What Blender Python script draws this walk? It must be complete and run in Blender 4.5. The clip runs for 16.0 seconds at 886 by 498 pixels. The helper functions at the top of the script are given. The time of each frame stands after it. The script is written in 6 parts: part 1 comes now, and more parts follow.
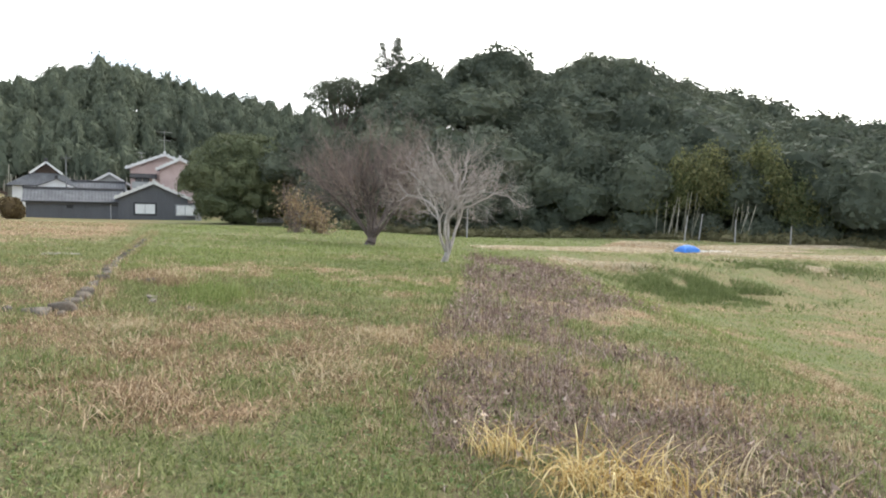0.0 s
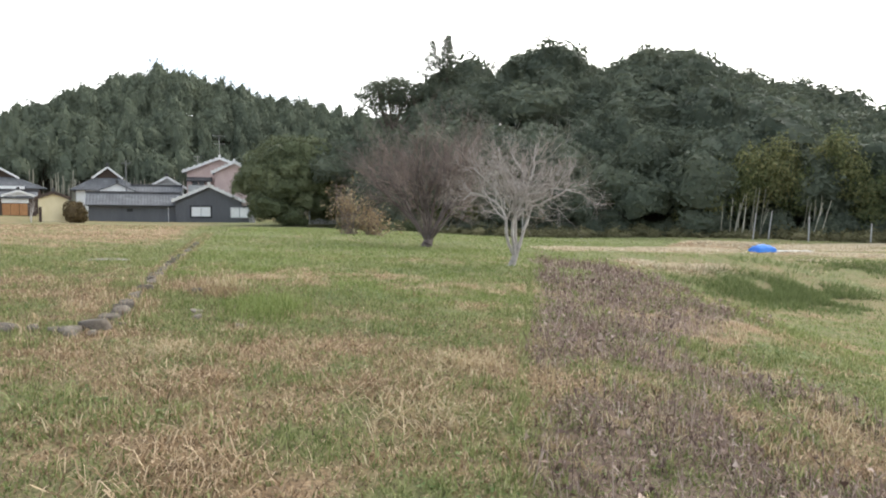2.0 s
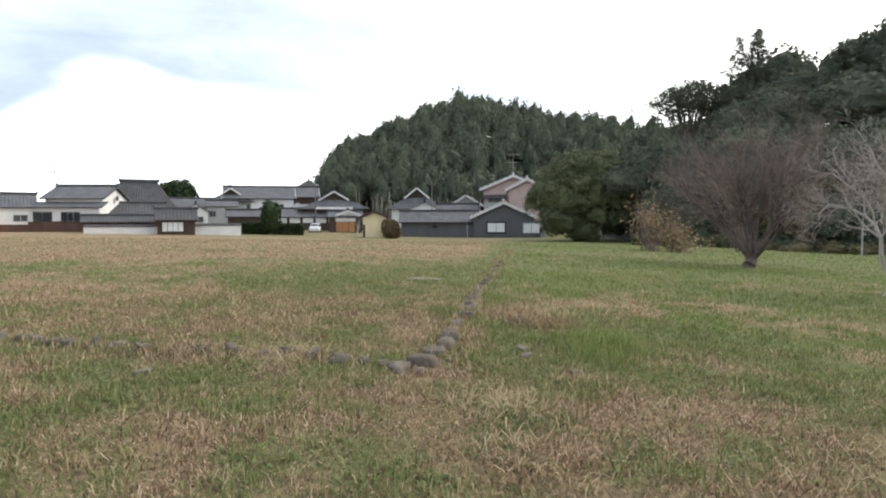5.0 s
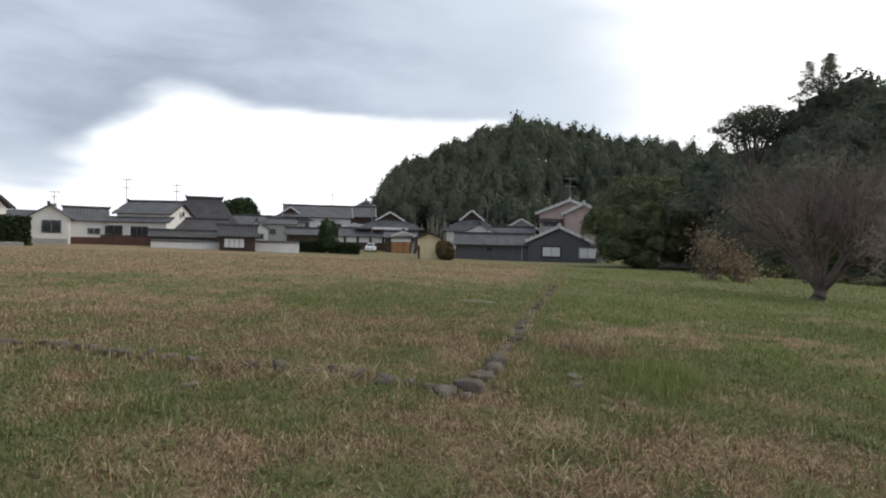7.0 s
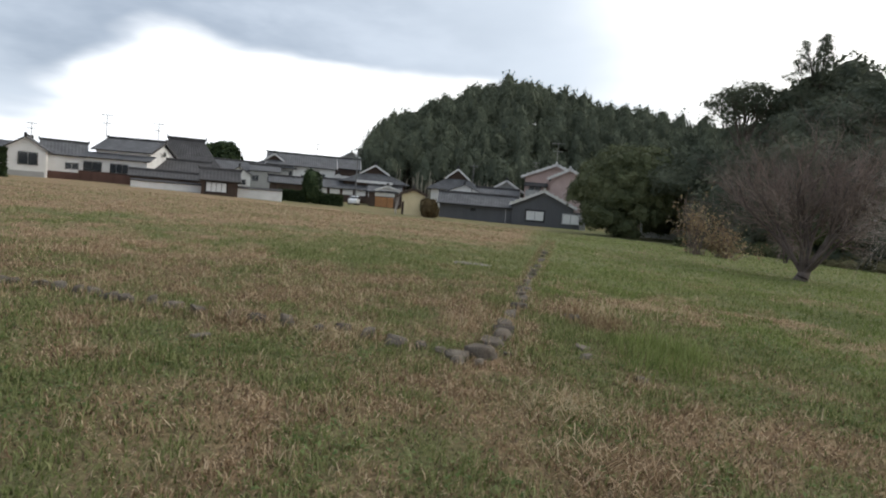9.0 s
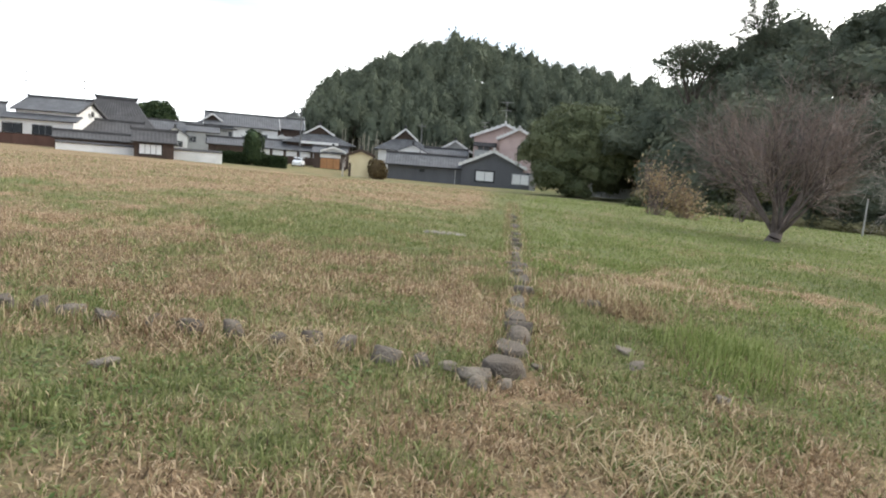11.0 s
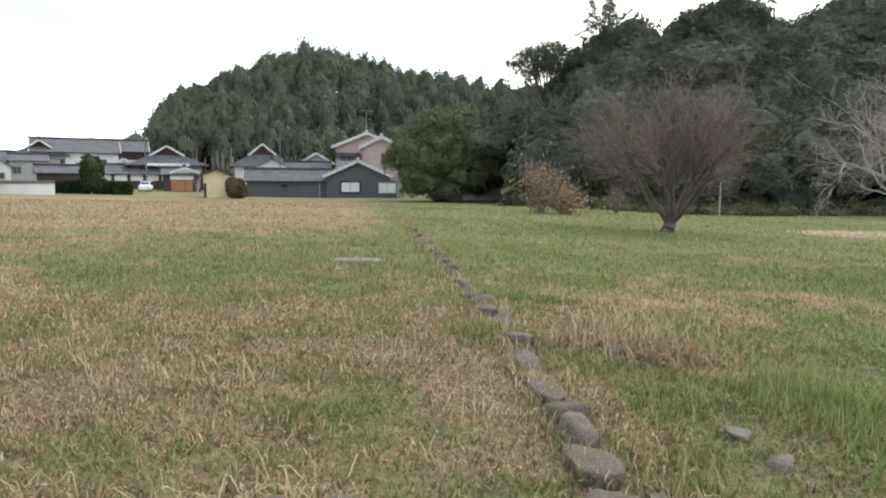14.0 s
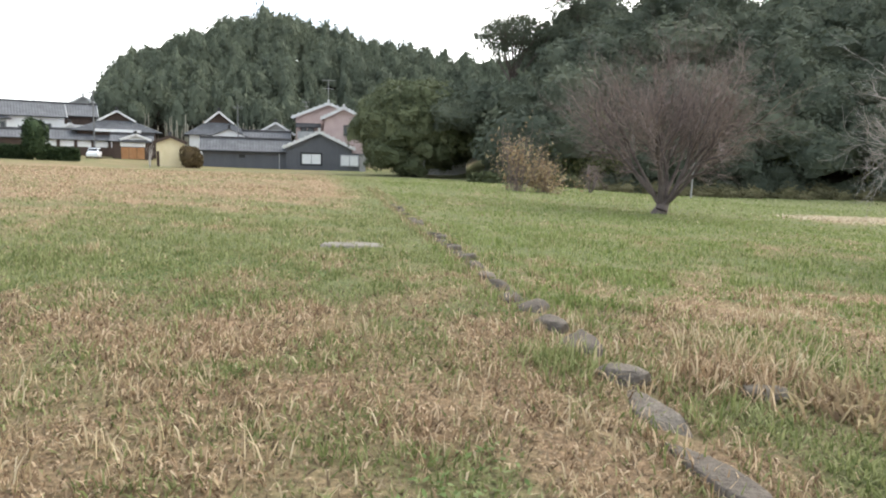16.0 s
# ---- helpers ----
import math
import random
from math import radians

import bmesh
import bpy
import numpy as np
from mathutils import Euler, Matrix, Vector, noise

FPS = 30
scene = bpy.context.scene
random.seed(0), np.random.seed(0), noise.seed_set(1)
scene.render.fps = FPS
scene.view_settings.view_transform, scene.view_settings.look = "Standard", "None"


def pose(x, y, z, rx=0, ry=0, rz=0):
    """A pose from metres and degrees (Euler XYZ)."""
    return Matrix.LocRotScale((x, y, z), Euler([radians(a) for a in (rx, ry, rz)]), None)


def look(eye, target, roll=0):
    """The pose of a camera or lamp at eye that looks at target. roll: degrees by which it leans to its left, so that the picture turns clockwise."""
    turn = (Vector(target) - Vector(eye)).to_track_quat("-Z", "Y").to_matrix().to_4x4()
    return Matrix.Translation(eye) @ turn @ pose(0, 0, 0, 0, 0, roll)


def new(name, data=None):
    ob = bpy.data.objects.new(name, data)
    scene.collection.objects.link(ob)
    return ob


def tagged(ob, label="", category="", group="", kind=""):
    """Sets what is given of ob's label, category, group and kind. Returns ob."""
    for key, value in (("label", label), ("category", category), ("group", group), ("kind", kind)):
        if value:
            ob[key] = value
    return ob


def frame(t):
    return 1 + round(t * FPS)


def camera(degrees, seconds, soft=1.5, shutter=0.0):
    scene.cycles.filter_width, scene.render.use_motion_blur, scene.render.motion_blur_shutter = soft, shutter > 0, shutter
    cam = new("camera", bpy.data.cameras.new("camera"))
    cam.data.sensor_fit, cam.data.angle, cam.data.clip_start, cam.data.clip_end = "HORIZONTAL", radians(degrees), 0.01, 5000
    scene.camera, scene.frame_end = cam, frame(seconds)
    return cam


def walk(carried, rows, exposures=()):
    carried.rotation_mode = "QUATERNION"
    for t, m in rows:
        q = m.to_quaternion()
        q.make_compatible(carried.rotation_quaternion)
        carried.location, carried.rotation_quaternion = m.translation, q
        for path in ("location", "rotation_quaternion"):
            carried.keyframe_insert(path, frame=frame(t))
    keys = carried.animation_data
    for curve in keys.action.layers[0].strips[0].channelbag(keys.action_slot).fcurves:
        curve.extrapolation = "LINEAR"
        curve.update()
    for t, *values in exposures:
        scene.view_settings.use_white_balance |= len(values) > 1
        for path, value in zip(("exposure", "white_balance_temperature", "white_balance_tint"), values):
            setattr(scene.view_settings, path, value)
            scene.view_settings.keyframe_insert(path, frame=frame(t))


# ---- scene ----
cam = camera(67.6, 16.0, soft=2.0)
PATH = [
    (0, (-0.153, 0.532, 1.486), (-0.124, 2.528, 1.37), 1.1),
    (0.5, (-0.297, 0.828, 1.491), (-0.49, 2.814, 1.359), -0.1),
    (1, (-0.348, 1.166, 1.495), (-0.766, 3.119, 1.389), -1.5),
    (1.5, (-0.492, 1.479, 1.49), (-0.795, 3.451, 1.347), -0.7),
    (2, (-0.56, 1.822, 1.47), (-0.679, 3.815, 1.352), 0.5),
    (2.5, (-0.765, 2.063, 1.471), (-0.878, 4.055, 1.334), 1.8),
    (3, (-0.971, 2.252, 1.508), (-1.211, 4.232, 1.358), 2.4),
    (3.5, (-1.086, 2.525, 1.51), (-1.432, 4.489, 1.368), 1.4),
    (4, (-1.254, 2.692, 1.509), (-1.713, 4.634, 1.374), 1.0),
    (4.5, (-1.413, 2.825, 1.535), (-1.984, 4.737, 1.4), 1.0),
    (5, (-1.432, 2.937, 1.539), (-2.367, 4.703, 1.462), -0.2),
    (5.2, (-1.431, 2.996, 1.529), (-2.44, 4.722, 1.475), -0.5),
    (7.5, (-1.468, 3.041, 1.536), (-2.59, 4.697, 1.534), 2.2),
    (8, (-1.525, 2.982, 1.537), (-2.765, 4.552, 1.542), 2.4),
    (8.5, (-1.664, 2.897, 1.553), (-2.921, 4.452, 1.546), 3.9),
    (9, (-1.791, 2.967, 1.561), (-2.811, 4.682, 1.425), 4.8),
    (9.2, (-1.87, 3.082, 1.553), (-2.842, 4.824, 1.421), 4.5),
    (11.3, (-3.109, 4.267, 1.533), (-3.956, 6.063, 1.292), 3.8),
    (11.5, (-3.199, 4.333, 1.549), (-4.023, 6.145, 1.349), 3.2),
    (12, (-3.411, 4.614, 1.538), (-4.187, 6.455, 1.452), 1.5),
    (12.5, (-3.688, 4.81, 1.529), (-4.395, 6.677, 1.411), 0.7),
    (13, (-3.922, 5.062, 1.52), (-4.552, 6.956, 1.406), 0.4),
    (13.5, (-4.159, 5.38, 1.519), (-4.848, 7.251, 1.362), -0.6),
    (14, (-4.404, 5.63, 1.531), (-4.899, 7.557, 1.333), 0.2),
    (14.5, (-4.598, 5.987, 1.522), (-5.023, 7.93, 1.311), 0.5),
    (15, (-4.872, 6.266, 1.508), (-5.166, 8.232, 1.281), 1.7),
    (15.5, (-5.087, 6.593, 1.489), (-5.297, 8.568, 1.25), 2.0),
    (16, (-5.368, 6.903, 1.492), (-5.738, 8.85, 1.221), 1.6),
]
walk(cam, [(t, look(eye, target, roll)) for t, eye, target, roll in PATH],
     [(0, 0.53), (3.5, 0.44), (4.5, 0.36), (5.2, -0.15), (7.5, -0.8), (8.5, -0.86), (9.2, -0.52), (11.3, 0.26), (12.5, 0.08), (14, 0.28), (16, 0.6)])

# ---- sky and sun: thin bright overcast, the sun veiled ahead and to the right ----
SUN_AZ, SUN_EL = -38.0, 34.0      # degrees; azimuth counts to the left of +y
sun_way = Vector((-math.sin(radians(SUN_AZ)) * math.cos(radians(SUN_EL)), math.cos(radians(SUN_AZ)) * math.cos(radians(SUN_EL)), math.sin(radians(SUN_EL))))
world = bpy.data.worlds.new("overcast_sky")
scene.world = world
world.use_nodes = True
wn, wl = world.node_tree.nodes, world.node_tree.links
wn.clear()


def wnode(kind, **values):
    n = wn.new(kind)
    for k, v in values.items():
        n.inputs[k].default_value = v
    return n


def wmath(op, a, b=None, clamp=False):
    n = wn.new("ShaderNodeMath")
    n.operation, n.use_clamp = op, clamp
    for i, v in enumerate((a, b)):
        if v is None:
            continue
        if isinstance(v, (int, float)):
            n.inputs[i].default_value = v
        else:
            wl.new(v, n.inputs[i])
    return n.outputs[0]


def wramp(value, lo, hi):
    n = wn.new("ShaderNodeMapRange")
    n.interpolation_type = "SMOOTHSTEP"
    n.inputs["From Min"].default_value, n.inputs["From Max"].default_value = lo, hi
    wl.new(value, n.inputs["Value"])
    return n.outputs[0]


def wmix(f, a, b):
    n = wn.new("ShaderNodeMix")
    n.data_type = "RGBA"
    for s, v in ((n.inputs[0], f), (n.inputs[6], a), (n.inputs[7], b)):
        if isinstance(v, tuple):
            s.default_value = (*v, 1)
        elif isinstance(v, (int, float)):
            s.default_value = v
        else:
            wl.new(v, s)
    return n.outputs[2]


sky = wn.new("ShaderNodeTexSky")
sky.sky_type, sky.sun_disc = "NISHITA", False
sky.sun_elevation, sky.sun_rotation = radians(SUN_EL), radians(-SUN_AZ)
sky_scaled = wn.new("ShaderNodeVectorMath")
sky_scaled.operation = "SCALE"
sky_scaled.inputs["Scale"].default_value = 0.1
wl.new(sky.outputs[0], sky_scaled.inputs[0])
heading = wn.new("ShaderNodeTexCoord").outputs["Generated"]
split = wn.new("ShaderNodeSeparateXYZ")
wl.new(heading, split.inputs[0])
dot = wn.new("ShaderNodeVectorMath")
dot.operation = "DOT_PRODUCT"
dot.inputs[1].default_value = sun_way
wl.new(heading, dot.inputs[0])
stretch = wn.new("ShaderNodeMapping")
stretch.inputs["Scale"].default_value = (1.0, 1.0, 3.2)
wl.new(heading, stretch.inputs[0])
big = wnode("ShaderNodeTexNoise", Scale=1.5, Detail=4.0, Roughness=0.48, Distortion=0.1)
fine = wnode("ShaderNodeTexNoise", Scale=3.4, Detail=5.0, Roughness=0.55, Distortion=0.15)
wl.new(stretch.outputs[0], big.inputs["Vector"])
wl.new(stretch.outputs[0], fine.inputs["Vector"])
# the heavier cloud lies away from the veiled sun and above the bright horizon
away = wramp(wmath("ADD", dot.outputs["Value"], wmath("MULTIPLY", wmath("SUBTRACT", big.outputs[0], 0.5), 0.6)), 0.86, 0.52)
lift = wmath("ADD", split.outputs[2], wmath("MULTIPLY", wmath("SUBTRACT", big.outputs[0], 0.5), 0.34))
lift = wmath("ADD", lift, wmath("MULTIPLY", wmath("SUBTRACT", fine.outputs[0], 0.5), 0.10))
low_bank = wn.new("ShaderNodeVectorMath")
low_bank.operation = "DOT_PRODUCT"
low_bank.inputs[1].default_value = (-math.sin(radians(76)), math.cos(radians(76)), 0.1)
wl.new(heading, low_bank.inputs[0])
lift = wmath("ADD", lift, wmath("MULTIPLY", wramp(low_bank.outputs["Value"], 0.93, 0.985), 0.075))
heavy = wmath("MULTIPLY", wramp(lift, 0.165, 0.212), away)
shade = wmix(wramp(fine.outputs[0], 0.3, 0.75), (0.47, 0.56, 0.69), (0.82, 0.92, 1.06))
shade = wmix(wramp(dot.outputs["Value"], 0.15, 0.70), shade, (0.98, 1.08, 1.20))
veil = wmix(wramp(dot.outputs["Value"], -0.2, 0.95), (1.50, 1.56, 1.64), (2.3, 2.25, 2.15))
cloud = wmix(heavy, veil, shade)
total = wmix(0.12, cloud, sky_scaled.outputs[0])
back = wn.new("ShaderNodeBackground")
back.inputs[1].default_value = 1.4
wl.new(total, back.inputs[0])
wl.new(back.outputs[0], wn.new("ShaderNodeOutputWorld").inputs[0])

sun = new("sun", bpy.data.lights.new("sun", "SUN"))
sun.data.energy, sun.data.angle, sun.data.color = 1.3, radians(14), (1.0, 0.95, 0.88)
sun.matrix_world = look((60, 60, 80), Vector((60, 60, 80)) - sun_way)
tagged(sun, kind="structure")


# ---- materials ----
def material(name, tones, scale=4.0, rough=0.9, bump=0.3, grain=40.0, fine_amount=0.35, island=0.0, single=0.0, metal=0.0, stretch=(1, 1, 1), shine=0.3):
    """A surface of two or three tones, mixed by broad noise and broken by fine grain."""
    m = bpy.data.materials.new(name)
    m.use_nodes = True
    n, l = m.node_tree.nodes, m.node_tree.links
    bsdf = n["Principled BSDF"]
    bsdf.inputs["Roughness"].default_value, bsdf.inputs["Metallic"].default_value = rough, metal
    bsdf.inputs["Specular IOR Level"].default_value = shine
    geo = n.new("ShaderNodeNewGeometry")
    mp = n.new("ShaderNodeMapping")
    mp.inputs["Scale"].default_value = stretch
    l.new(geo.outputs["Position"], mp.inputs[0])
    a, b = n.new("ShaderNodeTexNoise"), n.new("ShaderNodeTexNoise")
    a.inputs["Scale"].default_value, a.inputs["Detail"].default_value, a.inputs["Roughness"].default_value = scale, 5, 0.6
    b.inputs["Scale"].default_value, b.inputs["Detail"].default_value = grain, 4
    l.new(mp.outputs[0], a.inputs["Vector"])
    l.new(mp.outputs[0], b.inputs["Vector"])

    def blend(x, y, f):
        q = n.new("ShaderNodeMix")
        l.new(x, q.inputs[2])
        l.new(y, q.inputs[3])
        q.inputs[0].default_value = f
        return q.outputs[0]
    value = blend(a.outputs[0], b.outputs[0], fine_amount)
    if island:
        value = blend(value, geo.outputs["Random Per Island"], island)
    if single:
        value = blend(value, n.new("ShaderNodeObjectInfo").outputs["Random"], single)
    ramp = n.new("ShaderNodeValToRGB")
    lo, hi = (0.3, 0.7) if not (island or single) else (0.2, 0.8)
    ramp.color_ramp.elements[0].position, ramp.color_ramp.elements[1].position = lo, hi
    ramp.color_ramp.elements[0].color, ramp.color_ramp.elements[1].color = (*tones[0], 1), (*tones[-1], 1)
    if len(tones) == 3:
        ramp.color_ramp.elements.new(0.5).color = (*tones[1], 1)
    l.new(value, ramp.inputs[0])
    l.new(ramp.outputs[0], bsdf.inputs["Base Color"])
    if bump:
        bp = n.new("ShaderNodeBump")
        bp.inputs["Strength"].default_value, bp.inputs["Distance"].default_value = bump, 0.02
        l.new(b.outputs[0], bp.inputs["Height"])
        l.new(bp.outputs[0], bsdf.inputs["Normal"])
    return m


def leafy(m, amount=0.35):
    """Lets light pass through thin leaves and blades."""
    n, l = m.node_tree.nodes, m.node_tree.links
    bsdf = n["Principled BSDF"]
    thin = n.new("ShaderNodeBsdfTranslucent")
    l.new(bsdf.inputs["Base Color"].links[0].from_socket, thin.inputs[0])
    q = n.new("ShaderNodeMixShader")
    q.inputs[0].default_value = amount
    l.new(bsdf.outputs[0], q.inputs[1])
    l.new(thin.outputs[0], q.inputs[2])
    l.new(q.outputs[0], n["Material Output"].inputs[0])
    return m


M_GREEN = leafy(material("green_blades", [(0.095, 0.118, 0.040), (0.19, 0.212, 0.082), (0.33, 0.335, 0.165)], 3.5, 0.6, 0, 18, shine=0.08, island=0.6))
M_LAWN = leafy(material("lawn_blades", [(0.095, 0.130, 0.038), (0.180, 0.222, 0.070), (0.30, 0.33, 0.14)], 1.6, 0.6, 0, 14, shine=0.08, island=0.55))
M_STRAW = leafy(material("straw_blades", [(0.135, 0.088, 0.054), (0.32, 0.224, 0.136), (0.61, 0.48, 0.33)], 4.0, 0.75, 0, 20, shine=0.08, island=0.65))
M_WEED = material("dead_weed_stems", [(0.105, 0.072, 0.060), (0.235, 0.165, 0.132), (0.46, 0.365, 0.30)], 2.5, 0.9, 0, 16, island=0.6, shine=0.08)
M_BANK = leafy(material("bank_growth_leaves", [(0.075, 0.100, 0.036), (0.135, 0.165, 0.064), (0.21, 0.235, 0.105)], 1.5, 0.6, 0, shine=0.08, island=0.5))
M_BROADLEAF = leafy(material("broad_weed_leaves", [(0.07, 0.11, 0.035), (0.13, 0.18, 0.06), (0.22, 0.26, 0.11)], 1.0, 0.5, 0, shine=0.08, island=0.6))
M_TUFT = leafy(material("tawny_tuft_blades", [(0.30, 0.19, 0.07), (0.50, 0.37, 0.15), (0.70, 0.58, 0.32)], 1.0, 0.7, 0, shine=0.08, island=0.7))
# hill foliage: aerial haze is put into these lifted, greyed tones
M_OAK = leafy(material("oak_foliage", [(0.040, 0.052, 0.040), (0.094, 0.110, 0.078), (0.175, 0.185, 0.125)], 0.16, 0.65, 0, grain=0.7, shine=0.08, island=0.16), 0.3)
M_CYPRESS = leafy(material("cypress_foliage", [(0.050, 0.062, 0.046), (0.112, 0.129, 0.090), (0.19, 0.208, 0.138)], 0.09, 0.7, 0, grain=0.5, shine=0.08, island=0.16), 0.2)
M_BAMBOO = leafy(material("bamboo_foliage", [(0.080, 0.094, 0.044), (0.145, 0.150, 0.066), (0.235, 0.220, 0.100)], 0.25, 0.6, 0, shine=0.08, island=0.5), 0.3)
M_BAMBOO_GREEN = leafy(material("shaded_bamboo_foliage", [(0.055, 0.075, 0.038), (0.11, 0.13, 0.06), (0.17, 0.18, 0.08)], 0.25, 0.6, 0, shine=0.08, island=0.5), 0.3)
M_CAMELLIA = leafy(material("garden_evergreen_foliage", [(0.052, 0.062, 0.033), (0.094, 0.108, 0.055), (0.15, 0.16, 0.085)], 0.35, 0.55, 0, grain=2.0, shine=0.08, island=0.45), 0.2)
M_HEDGE = leafy(material("hedge_foliage", [(0.020, 0.036, 0.018), (0.04, 0.06, 0.028), (0.07, 0.095, 0.04)], 0.5, 0.6, 0, shine=0.08, island=0.5), 0.2)
M_RUST = leafy(material("rusty_leaves", [(0.17, 0.115, 0.07), (0.29, 0.215, 0.13), (0.40, 0.33, 0.19)], 0.9, 0.7, 0, shine=0.08, island=0.65), 0.3)
M_BROWNBUSH = leafy(material("brown_bush_leaves", [(0.07, 0.05, 0.03), (0.13, 0.095, 0.05), (0.18, 0.14, 0.07)], 0.9, 0.7, 0, shine=0.08, island=0.6), 0.2)
M_DARKBARK = material("dark_bark", [(0.05, 0.04, 0.035), (0.11, 0.088, 0.078), (0.17, 0.14, 0.125)], 3, 0.95, 0.5, 60)
M_TWIG = material("brown_twigs", [(0.10, 0.076, 0.066), (0.18, 0.138, 0.12), (0.26, 0.205, 0.18)], 1.5, 0.95, 0, island=0.5)
M_PALEBARK = material("pale_grey_bark", [(0.20, 0.18, 0.16), (0.36, 0.33, 0.30), (0.52, 0.49, 0.45)], 3, 0.9, 0.4, 50)
M_PALETWIG = material("pale_twigs", [(0.20, 0.165, 0.14), (0.32, 0.28, 0.25), (0.44, 0.40, 0.36)], 1.5, 0.9, 0, island=0.5)
M_CULM = material("pale_trunks", [(0.16, 0.15, 0.11), (0.27, 0.25, 0.19), (0.38, 0.36, 0.28)], 1, 0.8, 0, island=0.6)
M_ROCK = material("field_stone", [(0.06, 0.050, 0.041), (0.135, 0.114, 0.094), (0.26, 0.225, 0.185)], 7, 1.0, 1.0, 60, 0.45, single=0.2, shine=0.08)
M_BLACKFRAME = material("black_window_frame", [(0.02, 0.02, 0.022), (0.035, 0.035, 0.037)], 3, 0.5, 0.05, 30, shine=0.3)
M_PALESTONE = material("pale_field_stone", [(0.10, 0.083, 0.066), (0.165, 0.140, 0.112), (0.25, 0.218, 0.18)], 8, 1.0, 0.8, 60, 0.4, shine=0.08)
M_SLAB = material("pale_slab_stone", [(0.14, 0.124, 0.104), (0.21, 0.188, 0.158), (0.30, 0.272, 0.232)], 5, 1.0, 0.5, 60, shine=0.05)
M_TILE = material("grey_roof_tile", [(0.060, 0.061, 0.065), (0.100, 0.101, 0.106), (0.165, 0.166, 0.172)], 0.7, 0.75, 0.3, 6, 0.5)
M_TILE_LIGHT = material("light_grey_roof_tile", [(0.12, 0.122, 0.126), (0.20, 0.202, 0.207), (0.30, 0.302, 0.306)], 0.7, 0.75, 0.3, 6, 0.5)
M_TILE_DARK = material("dark_roof_tile", [(0.036, 0.035, 0.036), (0.062, 0.060, 0.061), (0.10, 0.098, 0.098)], 0.7, 0.8, 0.3, 6, 0.5)
M_MORTAR = material("white_roof_mortar", [(0.55, 0.54, 0.52), (0.74, 0.73, 0.71)], 1.5, 0.9, 0.2, 20)
M_PLASTER = material("white_plaster", [(0.62, 0.61, 0.58), (0.80, 0.79, 0.77)], 0.7, 0.9, 0.15, 12)
M_GREYWALL = material("charcoal_metal_siding", [(0.085, 0.087, 0.095), (0.125, 0.127, 0.137)], 0.6, 0.7, 0.2, 8, stretch=(1, 1, 0.15))
M_GREYPLASTER = material("grey_plaster", [(0.30, 0.30, 0.29), (0.42, 0.42, 0.40)], 0.7, 0.9, 0.15, 12)
M_PINK = material("dusty_pink_render", [(0.42, 0.31, 0.28), (0.55, 0.42, 0.38)], 0.7, 0.9, 0.15, 12)
M_CREAM = material("cream_render", [(0.60, 0.50, 0.30), (0.74, 0.64, 0.42)], 0.8, 0.9, 0.15, 12)
M_TIMBER = material("dark_timber", [(0.045, 0.032, 0.026), (0.10, 0.068, 0.052)], 1.5, 0.85, 0.3, 20, stretch=(1, 1, 0.2))
M_REDWOOD = material("reddish_board_cladding", [(0.085, 0.045, 0.035), (0.15, 0.085, 0.065)], 1.5, 0.85, 0.3, 20, stretch=(1, 1, 0.2))
M_ORANGE = material("orange_wood_shutter", [(0.30, 0.14, 0.06), (0.46, 0.24, 0.11)], 1.5, 0.8, 0.2, 15)
M_FRAME = material("dark_window_frame", [(0.02, 0.02, 0.02), (0.035, 0.035, 0.035)], 3, 0.5, 0)
M_ALU = material("aluminium_frame", [(0.45, 0.45, 0.46), (0.6, 0.6, 0.61)], 3, 0.4, 0, metal=0.5)
M_SHUTTER = material("pale_window_shutter", [(0.62, 0.62, 0.61), (0.78, 0.78, 0.77)], 2, 0.7, 0)
M_GLASS = material("dark_window_glass", [(0.03, 0.035, 0.04), (0.06, 0.065, 0.07)], 1, 0.08, 0)
M_POLE = material("weathered_concrete", [(0.24, 0.23, 0.22), (0.36, 0.35, 0.33)], 2, 0.9, 0.2, 30)
M_STEEL = material("dull_antenna_metal", [(0.12, 0.12, 0.12), (0.2, 0.2, 0.2)], 5, 0.5, 0, metal=0.6)
M_TARP = material("blue_tarpaulin", [(0.05, 0.26, 0.75), (0.14, 0.42, 0.92)], 2.5, 0.45, 0.4, 12)
M_CAR = material("white_car_paint", [(0.68, 0.69, 0.70), (0.78, 0.79, 0.80)], 1, 0.3, 0)
M_RUBBER = material("black_rubber", [(0.02, 0.02, 0.02), (0.035, 0.035, 0.035)], 8, 0.9, 0)
M_LAMPGLASS = material("lamp_glass", [(0.6, 0.6, 0.58), (0.7, 0.7, 0.68)], 8, 0.2, 0)
M_HAY = leafy(material("mown_straw", [(0.26, 0.19, 0.11), (0.42, 0.33, 0.20), (0.55, 0.46, 0.31)], 1.0, 0.85, 0, shine=0.08, island=0.6), 0.25)
M_PALEHAY = leafy(material("pale_mown_straw", [(0.34, 0.27, 0.18), (0.54, 0.46, 0.33), (0.70, 0.62, 0.48)], 1.0, 0.85, 0, shine=0.08, island=0.5), 0.25)
M_THATCH = leafy(material("brown_thatch_blades", [(0.075, 0.055, 0.038), (0.185, 0.135, 0.088), (0.36, 0.285, 0.19)], 5.0, 0.85, 0, 24, shine=0.08, island=0.55), 0.2)
M_VERGE = leafy(material("verge_brush_leaves", [(0.075, 0.072, 0.038), (0.135, 0.125, 0.065), (0.21, 0.185, 0.105)], 0.4, 0.8, 0, grain=2.0, shine=0.08, island=0.4), 0.25)
M_REDEARTH = material("reddish_board", [(0.16, 0.09, 0.065), (0.27, 0.16, 0.12)], 1.2, 0.9, 0.3, 15)


